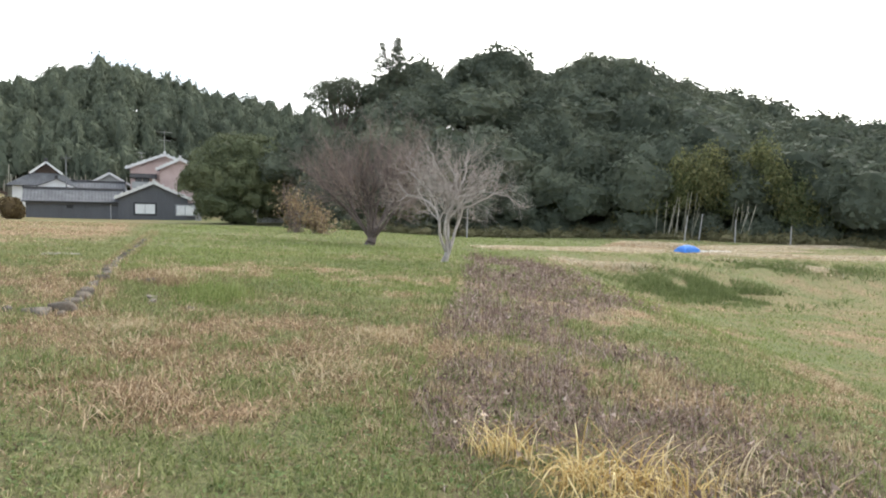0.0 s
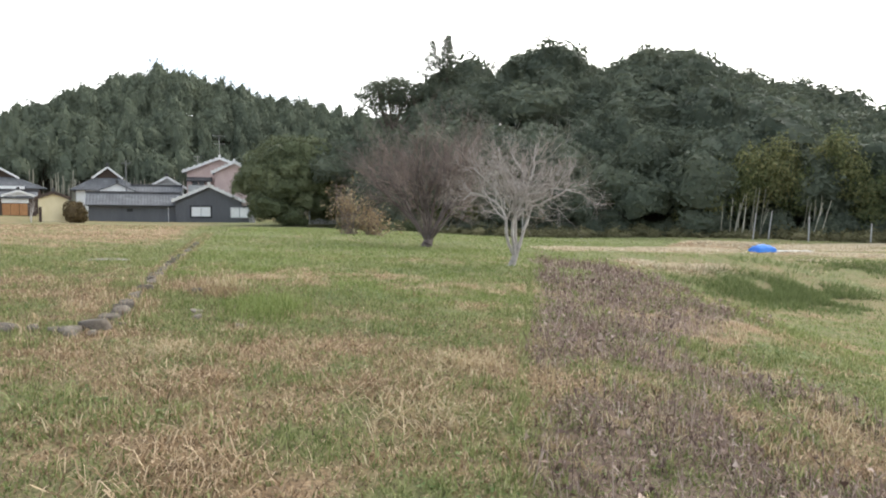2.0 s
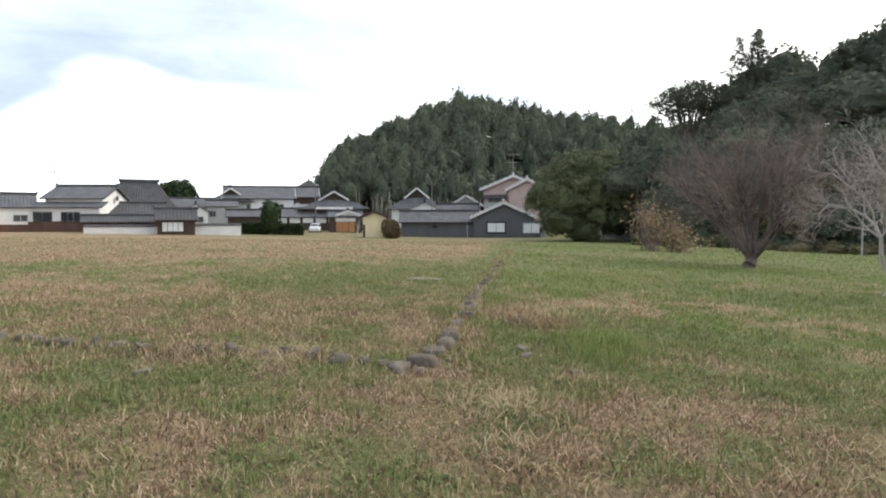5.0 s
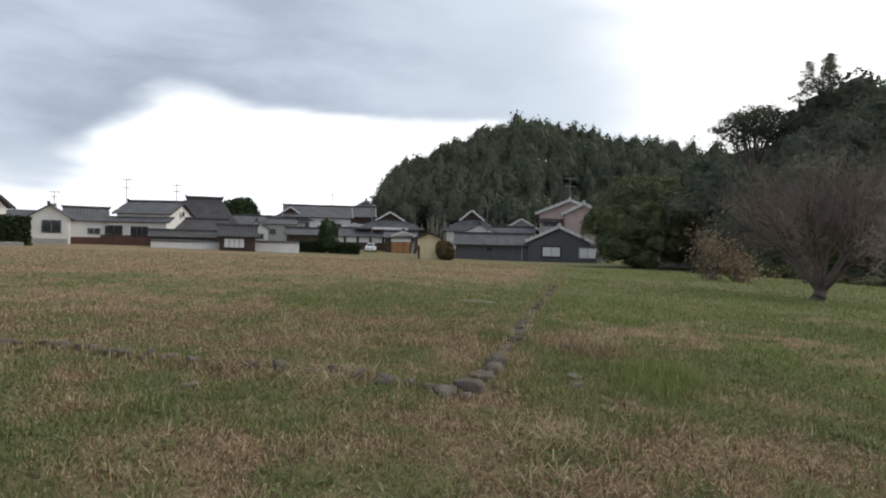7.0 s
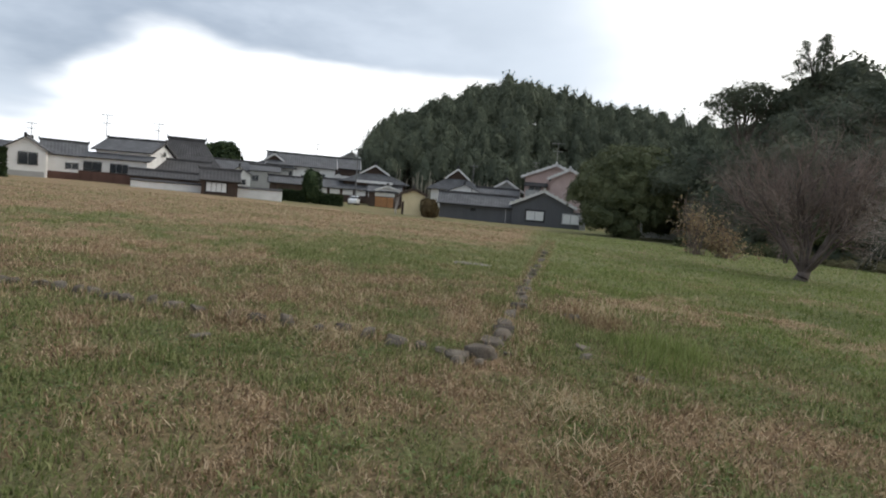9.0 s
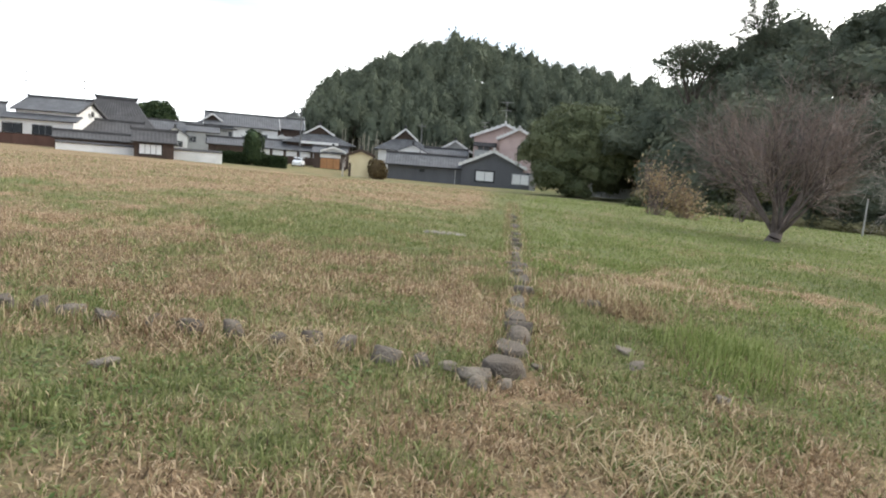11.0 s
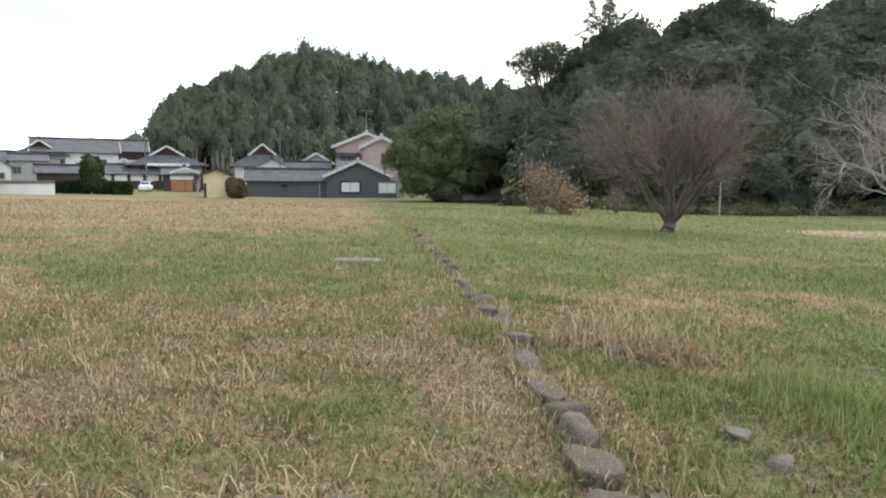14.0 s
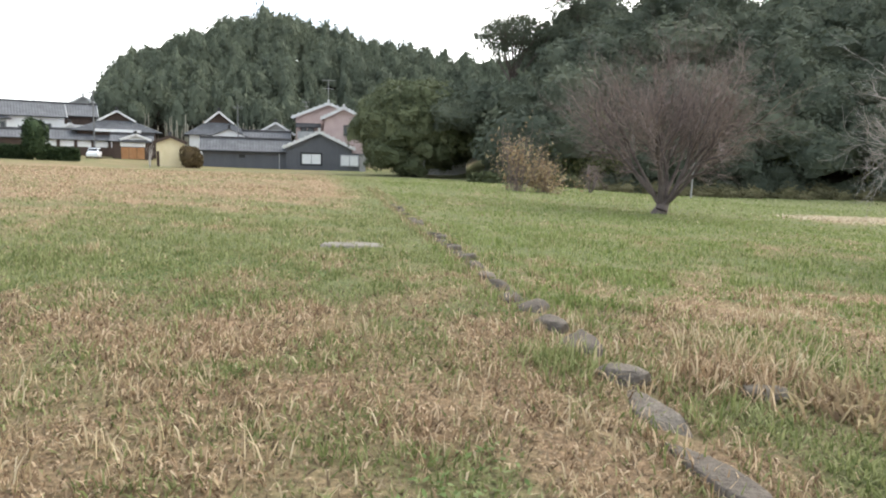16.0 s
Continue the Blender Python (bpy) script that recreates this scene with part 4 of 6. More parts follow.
def house(name, label, x, y, rz, w, d, eave, peak, style, wall, roof, over=0.55, barge=None, base=None, lower=None, beads=False, category="house"):
    """A tiled house. Local x runs along the front, y away from it; eave and peak are absolute heights."""
    z = float(land(x, y)) - 0.05 if base is None else base
    h = empty(name, x, y, z, rz)
    tagged(h, label, category)
    e, p = eave - z, peak - z
    bm = bmesh.new()
    if style == "front":
        k = (p - e) / (w / 2)                        # roof pitch
        wall_half = w / 2 - over
        top = e + k * over
        gable_wall(bm, wall_half * 2, 0, d, top - 0.16, p - 0.16)
        part("wall", bm, wall, h)
        for s in (-1, 1):
            bm = bmesh.new()
            slope(bm, (s * w / 2, -over, e), (s * w / 2, d + over, e), (0, d + over, p), (0, -over, p))
            part("roof_slope", bm, roof, h)
            if barge:
                bm = bmesh.new()
                beam(bm, (s * w / 2, -over - 0.06, e - 0.12), (0, -over - 0.06, p - 0.12), 0.07, 0.34)
                part("bargeboard", bm, barge, h)
            if beads:
                bm = bmesh.new()
                beam(bm, (s * w / 2, -over + 0.05, e + 0.06), (0, -over + 0.05, p + 0.06), 0.30, 0.12)
                for i in range(7):
                    q = Vector((s * w / 2, -over - 0.02, e + 0.1)).lerp(Vector((0, -over - 0.02, p + 0.1)), (i + 0.3) / 7)
                    box(bm, q.x - 0.13, q.x + 0.13, q.y - 0.14, q.y + 0.1, q.z - 0.12, q.z + 0.16)
                part("verge_tiles", bm, M_MORTAR, h, "pale mortared verge tiles")
        ridge_cap(h, (0, -over - 0.05, p + 0.08), (0, d + over, p + 0.08), M_MORTAR if beads else None)
    elif style == "side":
        bm = boxes((-w / 2 + over * 0.6, w / 2 - over * 0.6, 0, d, 0, e + 0.05))
        for s in (-1, 1):
            gx = s * (w / 2 - over * 0.6)
            v = [bm.verts.new(q) for q in ((gx, 0, e), (gx, d, e), (gx, d / 2, p - 0.2), (gx - s * 0.15, 0, e), (gx - s * 0.15, d, e), (gx - s * 0.15, d / 2, p - 0.2))]
            for f in ((0, 1, 2), (5, 4, 3), (0, 2, 5, 3), (1, 4, 5, 2), (0, 3, 4, 1)):
                bm.faces.new([v[i] for i in f])
        part("wall", bm, wall, h)
        for s, y0 in ((-1, -over), (1, d + over)):
            bm = bmesh.new()
            slope(bm, (-w / 2, y0, e), (w / 2, y0, e), (w / 2, d / 2, p), (-w / 2, d / 2, p))
            part("roof_slope", bm, roof, h)
            if barge:
                for g in (-1, 1):
                    bm = bmesh.new()
                    beam(bm, (g * (w / 2 + 0.04), y0, e - 0.1), (g * (w / 2 + 0.04), d / 2, p - 0.1), 0.07, 0.3)
                    part("bargeboard", bm, barge, h)
        ridge_cap(h, (-w / 2, d / 2, p + 0.08), (w / 2, d / 2, p + 0.08))
    elif style == "hipside":
        part("wall", boxes((-w / 2 + over, w / 2 - over, 0, d, 0, e + 0.2)), wall, h)
        run = w * 0.22
        E = [(-w / 2, -over, e), (w / 2, -over, e), (w / 2, d + over, e), (-w / 2, d + over, e)]
        L, R = (-run, d / 2, p), (run, d / 2, p)
        mids = []
        for i, (t0, t1) in enumerate(((L, R), (R, R), (R, L), (L, L))):
            a0, a1 = Vector(E[i]), Vector(E[(i + 1) % 4])
            m0, m1 = a0.lerp(Vector(t0), 0.5) - Vector((0, 0, 0.07 * (p - e))), a1.lerp(Vector(t1), 0.5) - Vector((0, 0, 0.07 * (p - e)))
            bm = bmesh.new()
            slope(bm, a0, a1, m1, m0)
            slope(bm, m0, m1, t1, t0)
            part("roof_slope", bm, roof, h)
        ridge_cap(h, (-run - 0.2, d / 2, p + 0.1), (run + 0.2, d / 2, p + 0.1), None, 0.4)
    else:                                            # hip-and-gable, the small gable facing the front
        part("wall", boxes((-w / 2 + over, w / 2 - over, 0, d, 0, e + 0.25)), wall, h)
        gw = w * 0.18                                # half width of the gable
        mid = e + (p - e) * (1 - gw / (w / 2)) * 0.82
        fy, by = 0.9, d - 0.9
        E = [(-w / 2, -over, e), (w / 2, -over, e), (w / 2, d + over, e), (-w / 2, d + over, e)]
        G = [(-gw, fy, mid), (gw, fy, mid), (gw, by, mid), (-gw, by, mid)]
        for i in range(4):
            j = (i + 1) % 4
            bm = bmesh.new()
            slope(bm, E[i], E[j], G[j], G[i])
            part("roof_skirt", bm, roof, h)
        bm = bmesh.new()
        v = [bm.verts.new(q) for q in ((-gw * 0.9, fy + 0.15, mid - 0.1), (gw * 0.9, fy + 0.15, mid - 0.1), (0, fy + 0.15, p - 0.15), (-gw * 0.9, by - 0.1, mid - 0.1), (gw * 0.9, by - 0.1, mid - 0.1), (0, by - 0.1, p - 0.15))]
        for f in ((0, 1, 2), (5, 4, 3), (0, 2, 5, 3), (1, 4, 5, 2), (0, 3, 4, 1)):
            bm.faces.new([v[i] for i in f])
        part("gable_panel", bm, lower or M_TIMBER, h)
        for s in (-1, 1):
            bm = bmesh.new()
            slope(bm, (s * gw * 1.12, fy - 0.35, mid - 0.05), (s * gw * 1.12, by + 0.3, mid - 0.05), (0, by + 0.3, p), (0, fy - 0.35, p))
            part("roof_slope", bm, roof, h)
            bm = bmesh.new()
            beam(bm, (s * gw * 1.15, fy - 0.42, mid - 0.1), (0, fy - 0.42, p - 0.08), 0.08, 0.30)
            part("bargeboard", bm, barge or M_MORTAR, h, "white plastered bargeboard")
        ridge_cap(h, (0, fy - 0.4, p + 0.1), (0, by + 0.3, p + 0.1), None, 0.34)
    return h


def cladding(h, w, z0, z1, mat, y=-0.03, name="lower_cladding"):
    return part(name, boxes((-w / 2, w / 2, y - 0.03, y + 0.05, z0, z1)), mat, h)


def antenna(x, y, z, high, rz=0, size=0.6):
    a = tagged(empty("tv_antenna", x, y, z, rz), "thin metal television antenna on a roof ridge", "antenna")
    bm = bmesh.new()
    tube(bm, (0, 0, -0.25), (0, 0, high), 0.05, 0.04, 6)
    part("mast", bm, M_POLE, a)
    for k, zz in ((size, high - 0.1), (size * 0.75, high * 0.6)):
        bm = bmesh.new()
        beam(bm, (-1.1 * k, 0, zz), (1.1 * k, 0, zz), 0.07, 0.07)
        for i in range(6):
            xx = -1.0 * k + i * 0.4 * k
            beam(bm, (xx, -0.4, zz), (xx, 0.4, zz), 0.06, 0.06)
        part("aerial", bm, M_POLE, a)


def utility_pole(x, y, top, r=0.14):
    z = float(land(x, y))
    p = tagged(empty("utility_pole", x, y), "grey concrete utility pole beside the houses", "utility pole", "village poles")
    bm = bmesh.new()
    tube(bm, (0, 0, -0.2), (0, 0, top - z), r, r * 0.65, 8)
    part("shaft", bm, M_STEEL, p)
    bm = bmesh.new()
    beam(bm, (-0.7, 0, top - z - 0.5), (0.7, 0, top - z - 0.5), 0.09, 0.09)
    for q in (-0.6, 0.0, 0.6):
        tube(bm, (q, 0, top - z - 0.45), (q, 0, top - z - 0.25), 0.05, 0.04, 6)
    part("crossarm", bm, M_STEEL, p)


def build_village():
    g = "village houses"
    h = house("grey_house", "charcoal metal-clad house with white verges and pale windows", -41.6, 99.1, 21.4, 10.4, 9, 2.48, 4.85, "front", M_GREYWALL, M_TILE_LIGHT, 0.5, M_MORTAR, beads=True)
    b = h.location.z
    window(h, -1.15, 0.15 - b, 2.7, 1.45, shut=True, frame_mat=M_BLACKFRAME, edge=0.22)
    window(h, 4.35, 0.05 - b, 2.45, 1.45, shut=True, frame_mat=M_ALU)
    part("side_annexe", boxes((4.7, 6.6, 0.3, 6, 0, 2.6)), M_GREYWALL, h)
    bm = bmesh.new()
    for i in range(-12, 13):
        xx = i * 0.38
        box(bm, xx - 0.015, xx + 0.015, -0.02, 0.01, 0.0, 3.4 + (1 - abs(xx) / 4.7) * 1.9)
    part("siding_seams", bm, M_GREYWALL, h)
    h = house("grey_shed_wing", "long low charcoal outbuilding with a grey tiled roof", -51.4, 95.8, 27.5, 12.6, 4.5, 1.76, 3.5, "side", M_GREYWALL, M_TILE, 0.6, M_TILE_LIGHT)
    part("eave_beam", boxes((-6.0, 6.0, -0.62, -0.5, 1.76 - h.location.z - 0.2, 1.76 - h.location.z - 0.02)), M_FRAME, h)
    bm = bmesh.new()
    tube(bm, (4.6, -0.06, 0.0), (4.6, -0.06, 2.2), 0.05, 0.05, 6)
    part("downpipe", bm, M_ALU, h)
    part("vent", boxes((-1.0, -0.2, -0.05, 0.02, 1.5, 1.95)), M_FRAME, h)
    h = house("pink_house", "two-storey dusty pink house with pale tiled gables", -44.8, 111.2, 20.7, 11.8, 9, 7.45, 9.85, "front", M_PINK, M_TILE_LIGHT, 0.7, M_MORTAR, beads=True)
    b = h.location.z
    part("balcony", boxes((-4.9, -1.9, -1.2, 0, 4.0 - b, 5.2 - b)), M_GREYPLASTER, h)
    bm = bmesh.new()
    slope(bm, (-5.2, -1.5, 5.9 - b), (-1.2, -1.5, 5.9 - b), (-1.2, 0.1, 6.6 - b), (-5.2, 0.1, 6.6 - b))
    part("pent_roof", bm, M_TILE_DARK, h)
    window(h, -3.4, 5.15 - b, 1.9, 0.8)
    h2 = house("pink_house_wing", "dusty pink gabled wing with pale verge tiles", -40.9, 107.6, 19.2, 7.2, 6, 7.15, 8.95, "front", M_PINK, M_TILE_LIGHT, 0.6, M_MORTAR, beads=True)
    window(h2, 0.6, 4.6 - h2.location.z, 1.2, 1.6)
    antenna(-44.6, 110.6, 9.95, 3.6, 20, 1.0)
    antenna(-49.2, 112.5, 8.25, 2.0, 20)
    house("white_roofed_house", "small house with a pale tiled gable roof", -56.0, 115.4, 24.9, 6.6, 7, 4.9, 6.9, "front", M_GREYPLASTER, M_TILE_LIGHT, 0.6, M_MORTAR)
    h = house("traditional_house", "old house with a grey hip-and-gable tiled roof", -62.1, 107.4, 29.9, 11.0, 11, 4.2, 8.1, "hip", M_PLASTER, M_TILE, 0.9)
    h = house("white_storehouse", "white plastered storehouse under a dark tiled roof", -57.0, 101.2, 29.0, 5.4, 4.5, 4.0, 5.2, "front", M_PLASTER, M_TILE, 0.3)
    h = house("lean_to_house", "low grey tiled roof behind the outbuilding", -53.0, 105.8, 26.0, 7.5, 4, 3.6, 4.9, "side", M_GREYPLASTER, M_TILE, 0.5)
    h = house("cream_hut", "small cream-walled hut with a brown roof", -55.2, 83.2, 33.6, 4.0, 3.2, 2.6, 3.4, "front", M_CREAM, M_TILE_DARK, 0.35, M_TIMBER, category="hut")
    part("side_door", boxes((-1.62, -1.30, -0.05, 0.02, 0.1, 2.0)), M_TIMBER, h)
    h = house("farmhouse", "large old farmhouse with a dark hip-and-gable roof", -78.8, 104.8, 37.2, 13.5, 12, 4.4, 7.8, "hip", M_TIMBER, M_TILE, 0.9)
    cladding(h, 7.0, 4.05, 4.5, M_PLASTER, -0.9, "white_eave_band")
    h = house("farm_garage", "garage with orange wooden shutters below a white band", -71.8, 98.8, 36.4, 6.2, 5, 2.75, 3.75, "side", M_TIMBER, M_TILE, 0.5, category="garage")
    b = h.location.z
    part("white_band", boxes((-1.7, 1.8, -0.07, 0.02, 1.95 - b, 2.6 - b)), M_PLASTER, h)
    for i in range(3):
        part("shutter", boxes((-1.6 + i * 1.1, -0.56 + i * 1.1, -0.06, 0.02, 0.1, 1.85 - b)), M_ORANGE, h)
    h = house("porch_roof_house", "low entrance building with a small arched tile roof", -71.5, 99.2, 37.5, 4.4, 4, 3.1, 3.95, "front", M_PLASTER, M_TILE, 0.4, M_MORTAR)
    h = house("long_storehouse", "long low storehouse with a grey roof and white band", -82.8, 100.0, 40.4, 15.0, 5, 2.85, 4.4, "side", M_TIMBER, M_TILE, 0.5)
    b = h.location.z
    for i in range(6):
        part("white_panel", boxes((-6.9 + i * 2.4, -5.0 + i * 2.4, -0.06, 0.02, 1.75 - b, 2.7 - b)), M_PLASTER, h)
    house("gabled_annexe", "white plastered annexe gable above low roofs", -85.8, 102.6, 41.1, 4.4, 5, 4.2, 5.6, "front", M_PLASTER, M_TILE, 0.35, M_MORTAR)
    h = house("two_storey_house", "two-storey old house with a grey hip-and-gable roof", -95.0, 102.1, 44.2, 14.0, 9, 6.6, 9.1, "side", M_PLASTER, M_TILE, 0.7, M_MORTAR)
    window(h, 3.0, 4.2 - h.location.z, 3.2, 1.2, bars=3)
    window(h, -3.0, 4.2 - h.location.z, 2.2, 1.2)
    house("side_roof_house", "grey tiled hip-and-gable house with a white gable edge", -98.8, 98.2, 45.7, 9.0, 8, 6.0, 8.7, "hip", M_GREYPLASTER, M_TILE, 0.7)
    h = house("long_roof_house", "two-storey house with a long grey tiled ridge", -91.0, 108.2, 40.8, 9.5, 8, 7.0, 9.2, "side", M_TIMBER, M_TILE, 0.7, M_MORTAR)
    cladding(h, 8.4, 4.2, 5.0, M_PLASTER)
    house("back_house", "tall house whose grey gable rises behind the roofs", -99.8, 123.1, 39.5, 7.0, 8, 9.6, 11.7, "front", M_GREYPLASTER, M_TILE, 0.6, M_MORTAR)
    h = house("low_annexe", "low dark annexe with a grey tiled roof", -85.1, 88.9, 44.2, 7.6, 4, 2.85, 4.0, "side", M_TIMBER, M_TILE, 0.5)
    antenna(-94.0, 105.1, 9.1, 2.4, 43)
    antenna(-89.4, 111.3, 9.2, 2.0, 40)
    h = house("white_gable_house", "white house gable with a dark sliding window", -99.2, 89.9, 48.3, 4.8, 7, 3.9, 5.4, "front", M_PLASTER, M_TILE, 0.3)
    window(h, 0.5, 2.0 - h.location.z, 1.5, 0.9)
    h = house("grey_block_house", "grey rendered house with small dark windows", -96.1, 93.4, 46.3, 5.8, 6, 4.9, 6.0, "side", M_GREYPLASTER, M_TILE, 0.3)
    window(h, 1.0, 2.9 - h.location.z, 0.9, 0.9)
    window(h, -1.7, 3.0 - h.location.z, 1.0, 0.9)
    house("rear_grey_house", "wide grey tiled roof seen over the white gable", -107.2, 96.2, 48.7, 9.5, 8, 4.9, 6.8, "side", M_GREYPLASTER, M_TILE, 0.5)
    h = house("gatehouse", "dark timber gatehouse with pale paper windows", -70.7, 61.4, 49.6, 5.2, 4, 2.1, 3.5, "side", M_TIMBER, M_TILE_DARK, 0.6, category="gatehouse")
    window(h, -0.4, 0.62 - h.location.z, 2.5, 1.2, shut=True, bars=3)
    h = house("lattice_house", "low dark-roofed house behind a white wall", -79.8, 59.9, 53.7, 9.0, 4, 1.9, 2.7, "side", M_TIMBER, M_TILE_DARK, 0.5)
    h = house("temple_hall", "temple hall with a steep dark curved tile roof", -91.3, 71.6, 48.6, 12.0, 9, 3.9, 8.4, "hipside", M_TIMBER, M_TILE_DARK, 1.0, category="temple")
    h = house("temple_wing", "low wing of the temple in dark tile", -86.0, 67.0, 51.6, 8.5, 6, 3.0, 4.7, "side", M_TIMBER, M_TILE_DARK, 0.9, category="temple")
    h = house("white_house", "white plastered house with grey roof and red-brown base", -89.9, 60.4, 32.0, 8.4, 8.5, 5.2, 7.1, "side", M_PLASTER, M_TILE, 0.6, M_TILE_DARK)
    b = h.location.z
    bm = bmesh.new()
    slope(bm, (-6.2, -1.9, 3.95 - b), (4.6, -1.9, 3.95 - b), (4.6, 0.1, 4.75 - b), (-6.2, 0.1, 4.75 - b))
    part("pent_roof", bm, M_TILE, h)
    part("front_room", boxes((-5.8, 4.0, -1.4, 0.05, 0, 4.0 - b)), M_PLASTER, h)
    part("lower_cladding", boxes((-5.8, 3.7, -1.46, -1.38, 0.0, 2.0 - b)), M_REDWOOD, h)
    window(h, -3.5, 2.05 - b, 2.3, 1.2, -1.42)
    window(h, 0.2, 2.0 - b, 2.3, 1.2, -1.42, bars=2)
    part("gable_window", boxes((4.19, 4.24, 3.7, 4.5, 5.0 - b, 5.7 - b)), M_FRAME, h)
    part("corner_post", boxes((3.8, 4.05, -1.5, -1.3, 0, 4.0 - b)), M_PLASTER, h)
    antenna(-88.0, 64.5, 7.1, 2.6, 50)
    antenna(-93.5, 60.0, 7.1, 3.2, 60)
    h = house("white_house_wing", "white wing with a grey roof and red-brown base", -94.6, 54.7, 61.0, 6.0, 6, 3.9, 5.8, "side", M_PLASTER, M_TILE, 0.5)
    b = h.location.z
    cladding(h, 5.0, 0, 1.6 - b, M_REDWOOD)
    window(h, 1.0, 2.1 - b, 1.5, 0.75)
    h = house("small_white_house", "white gabled house with dark windows", -94.5, 49.6, 57.0, 5.6, 6, 4.1, 5.9, "front", M_PLASTER, M_TILE, 0.45)
    b = h.location.z
    window(h, 0.3, 2.2 - b, 2.1, 1.5, bars=1)
    part("side_room", boxes((-4.8, -2.2, 1.0, 6, 0, 3.7 - b)), M_PLASTER, h)
    bm = bmesh.new()
    slope(bm, (-5.4, 0.4, 3.9 - b), (-1.9, 0.4, 3.9 - b), (-1.9, 3.6, 5.2 - b), (-5.4, 3.6, 5.2 - b))
    part("side_roof", bm, M_TILE, h)
    window(h, -3.5, 2.5 - b, 1.2, 1.0, 1.0)
    cladding(h, 4.4, 0, 0.75, M_GREYPLASTER)
    antenna(-97.0, 51.5, 5.9, 2.0, 60)
    h = house("manor_house", "large house with a white gable and grey tiled roof", -96.4, 34.6, 27.5, 13.0, 8, 5.2, 7.9, "side", M_PLASTER, M_TILE, 0.9, M_TILE_DARK)
    bm = bmesh.new()
    slope(bm, (-6.5, -2.4, 3.9 - h.location.z), (6.6, -2.4, 3.9 - h.location.z), (6.6, 0.1, 4.9 - h.location.z), (-6.5, 0.1, 4.9 - h.location.z))
    part("pent_roof", bm, M_TILE_DARK, h)
    part("verandah", boxes((-6.0, 6.0, -1.9, 0.05, 0, 3.9 - h.location.z)), M_TIMBER, h)
    h = house("manor_main_house", "big main house with sweeping dark tiled roof", -89.6, 29.8, 66.0, 15.0, 12, 4.6, 8.7, "hipside", M_TIMBER, M_TILE_DARK, 1.2)
    h = house("manor_lower_roof", "long low verandah building with a tiled roof", -83.6, 28.2, 70.0, 12.0, 4, 3.6, 4.9, "side", M_TIMBER, M_TILE, 0.7)
    # garden walls
    for x, y, rz, w, zt in ((-76.3, 57.7, 53.7, 8.4, 1.3), (-68.9, 66.5, 46.7, 6.0, 1.4)):
        z = float(land(x, y))
        gw = tagged(empty("garden_wall", x, y, rz=rz), "low white plastered garden wall with tile coping", "wall", "white garden walls")
        part("wall_face", boxes((-w / 2, w / 2, 0, 0.25, -0.1, zt - z)), M_PLASTER, gw)
        bm = bmesh.new()
        slope(bm, (-w / 2, -0.2, zt - z), (w / 2, -0.2, zt - z), (w / 2, 0.13, zt - z + 0.25), (-w / 2, 0.13, zt - z + 0.25), 0.3, 0.03, 0.05)
        slope(bm, (-w / 2, 0.46, zt - z), (w / 2, 0.46, zt - z), (w / 2, 0.13, zt - z + 0.25), (-w / 2, 0.13, zt - z + 0.25), 0.3, 0.03, 0.05)
        part("coping", bm, M_TILE_DARK, gw)
    utility_pole(-74.5, 93.9, 10.1)
    utility_pole(-54.6, 99.5, 8.6, 0.11)
    clipped("brown_bush", "rounded brown clipped bush beside the outbuilding", -52.3, 83.1, 2.5, 2.4, 2.6, M_BROWNBUSH, 61, 31, "bush", 0.07, 3200, 0.42)
    clipped("tall_clipped_tree", "tall oval clipped green tree by the hedge", -68.9, 76.6, 2.5, 2.5, 5.0, M_HEDGE, 62, 0, "tree", 0.09, 2600, 0.45)
    clipped("garden_hedge", "dark clipped garden hedge before low houses", -71.3, 75.4, 4.4, 1.2, 1.5, M_HEDGE, 63, 43, "hedge", 0.08, 4500, 0.05)
    clipped("garden_hedge", "dark clipped garden hedge before low houses", -67.8, 79.0, 4.4, 1.2, 1.5, M_HEDGE, 64, 40, "hedge", 0.08, 4500, 0.05)
    clipped("boundary_hedge", "tall dark clipped boundary hedge", -79.6, 34.6, 9.8, 1.6, 2.9, M_HEDGE, 65, 66.9, "hedge", 0.10, 11000, 0.02)
    clipped("boundary_hedge", "low dark boundary hedge by the manor house", -83.0, 28.5, 8.0, 1.4, 1.5, M_HEDGE, 66, 71, "hedge", 0.10, 6000, 0.02)
    clipped("far_round_tree", "round dark tree rising behind village roofs", -116.4, 99.9, 8.4, 9.0, 10.0, M_HEDGE, 67, 0, "tree", 0.3, 2600, 0.4)
    bare_tree("grey_garden_tree", "thin grey leafless garden tree by the garage", -55.6, 79.5, 4, 0.3, 1.7, 0.06, [(4, 0.15, 0.02, 7, 0.5, 0.6), (3, 0.2, 0.02, 6, 0.6, 0.6), (3, 0.2, 0, 0, 0, 0)], M_PALEBARK, M_PALETWIG, 68, 0.02, 1.6, 3.4)
    k = tagged(empty("kerb_wall", -80.5, 31.0, rz=69), "long low pale concrete kerb below the hedge", "kerb")
    part("kerb_stone", boxes((-12, 8, -1.6, -1.4, -0.1, 0.35)), M_POLE, k)


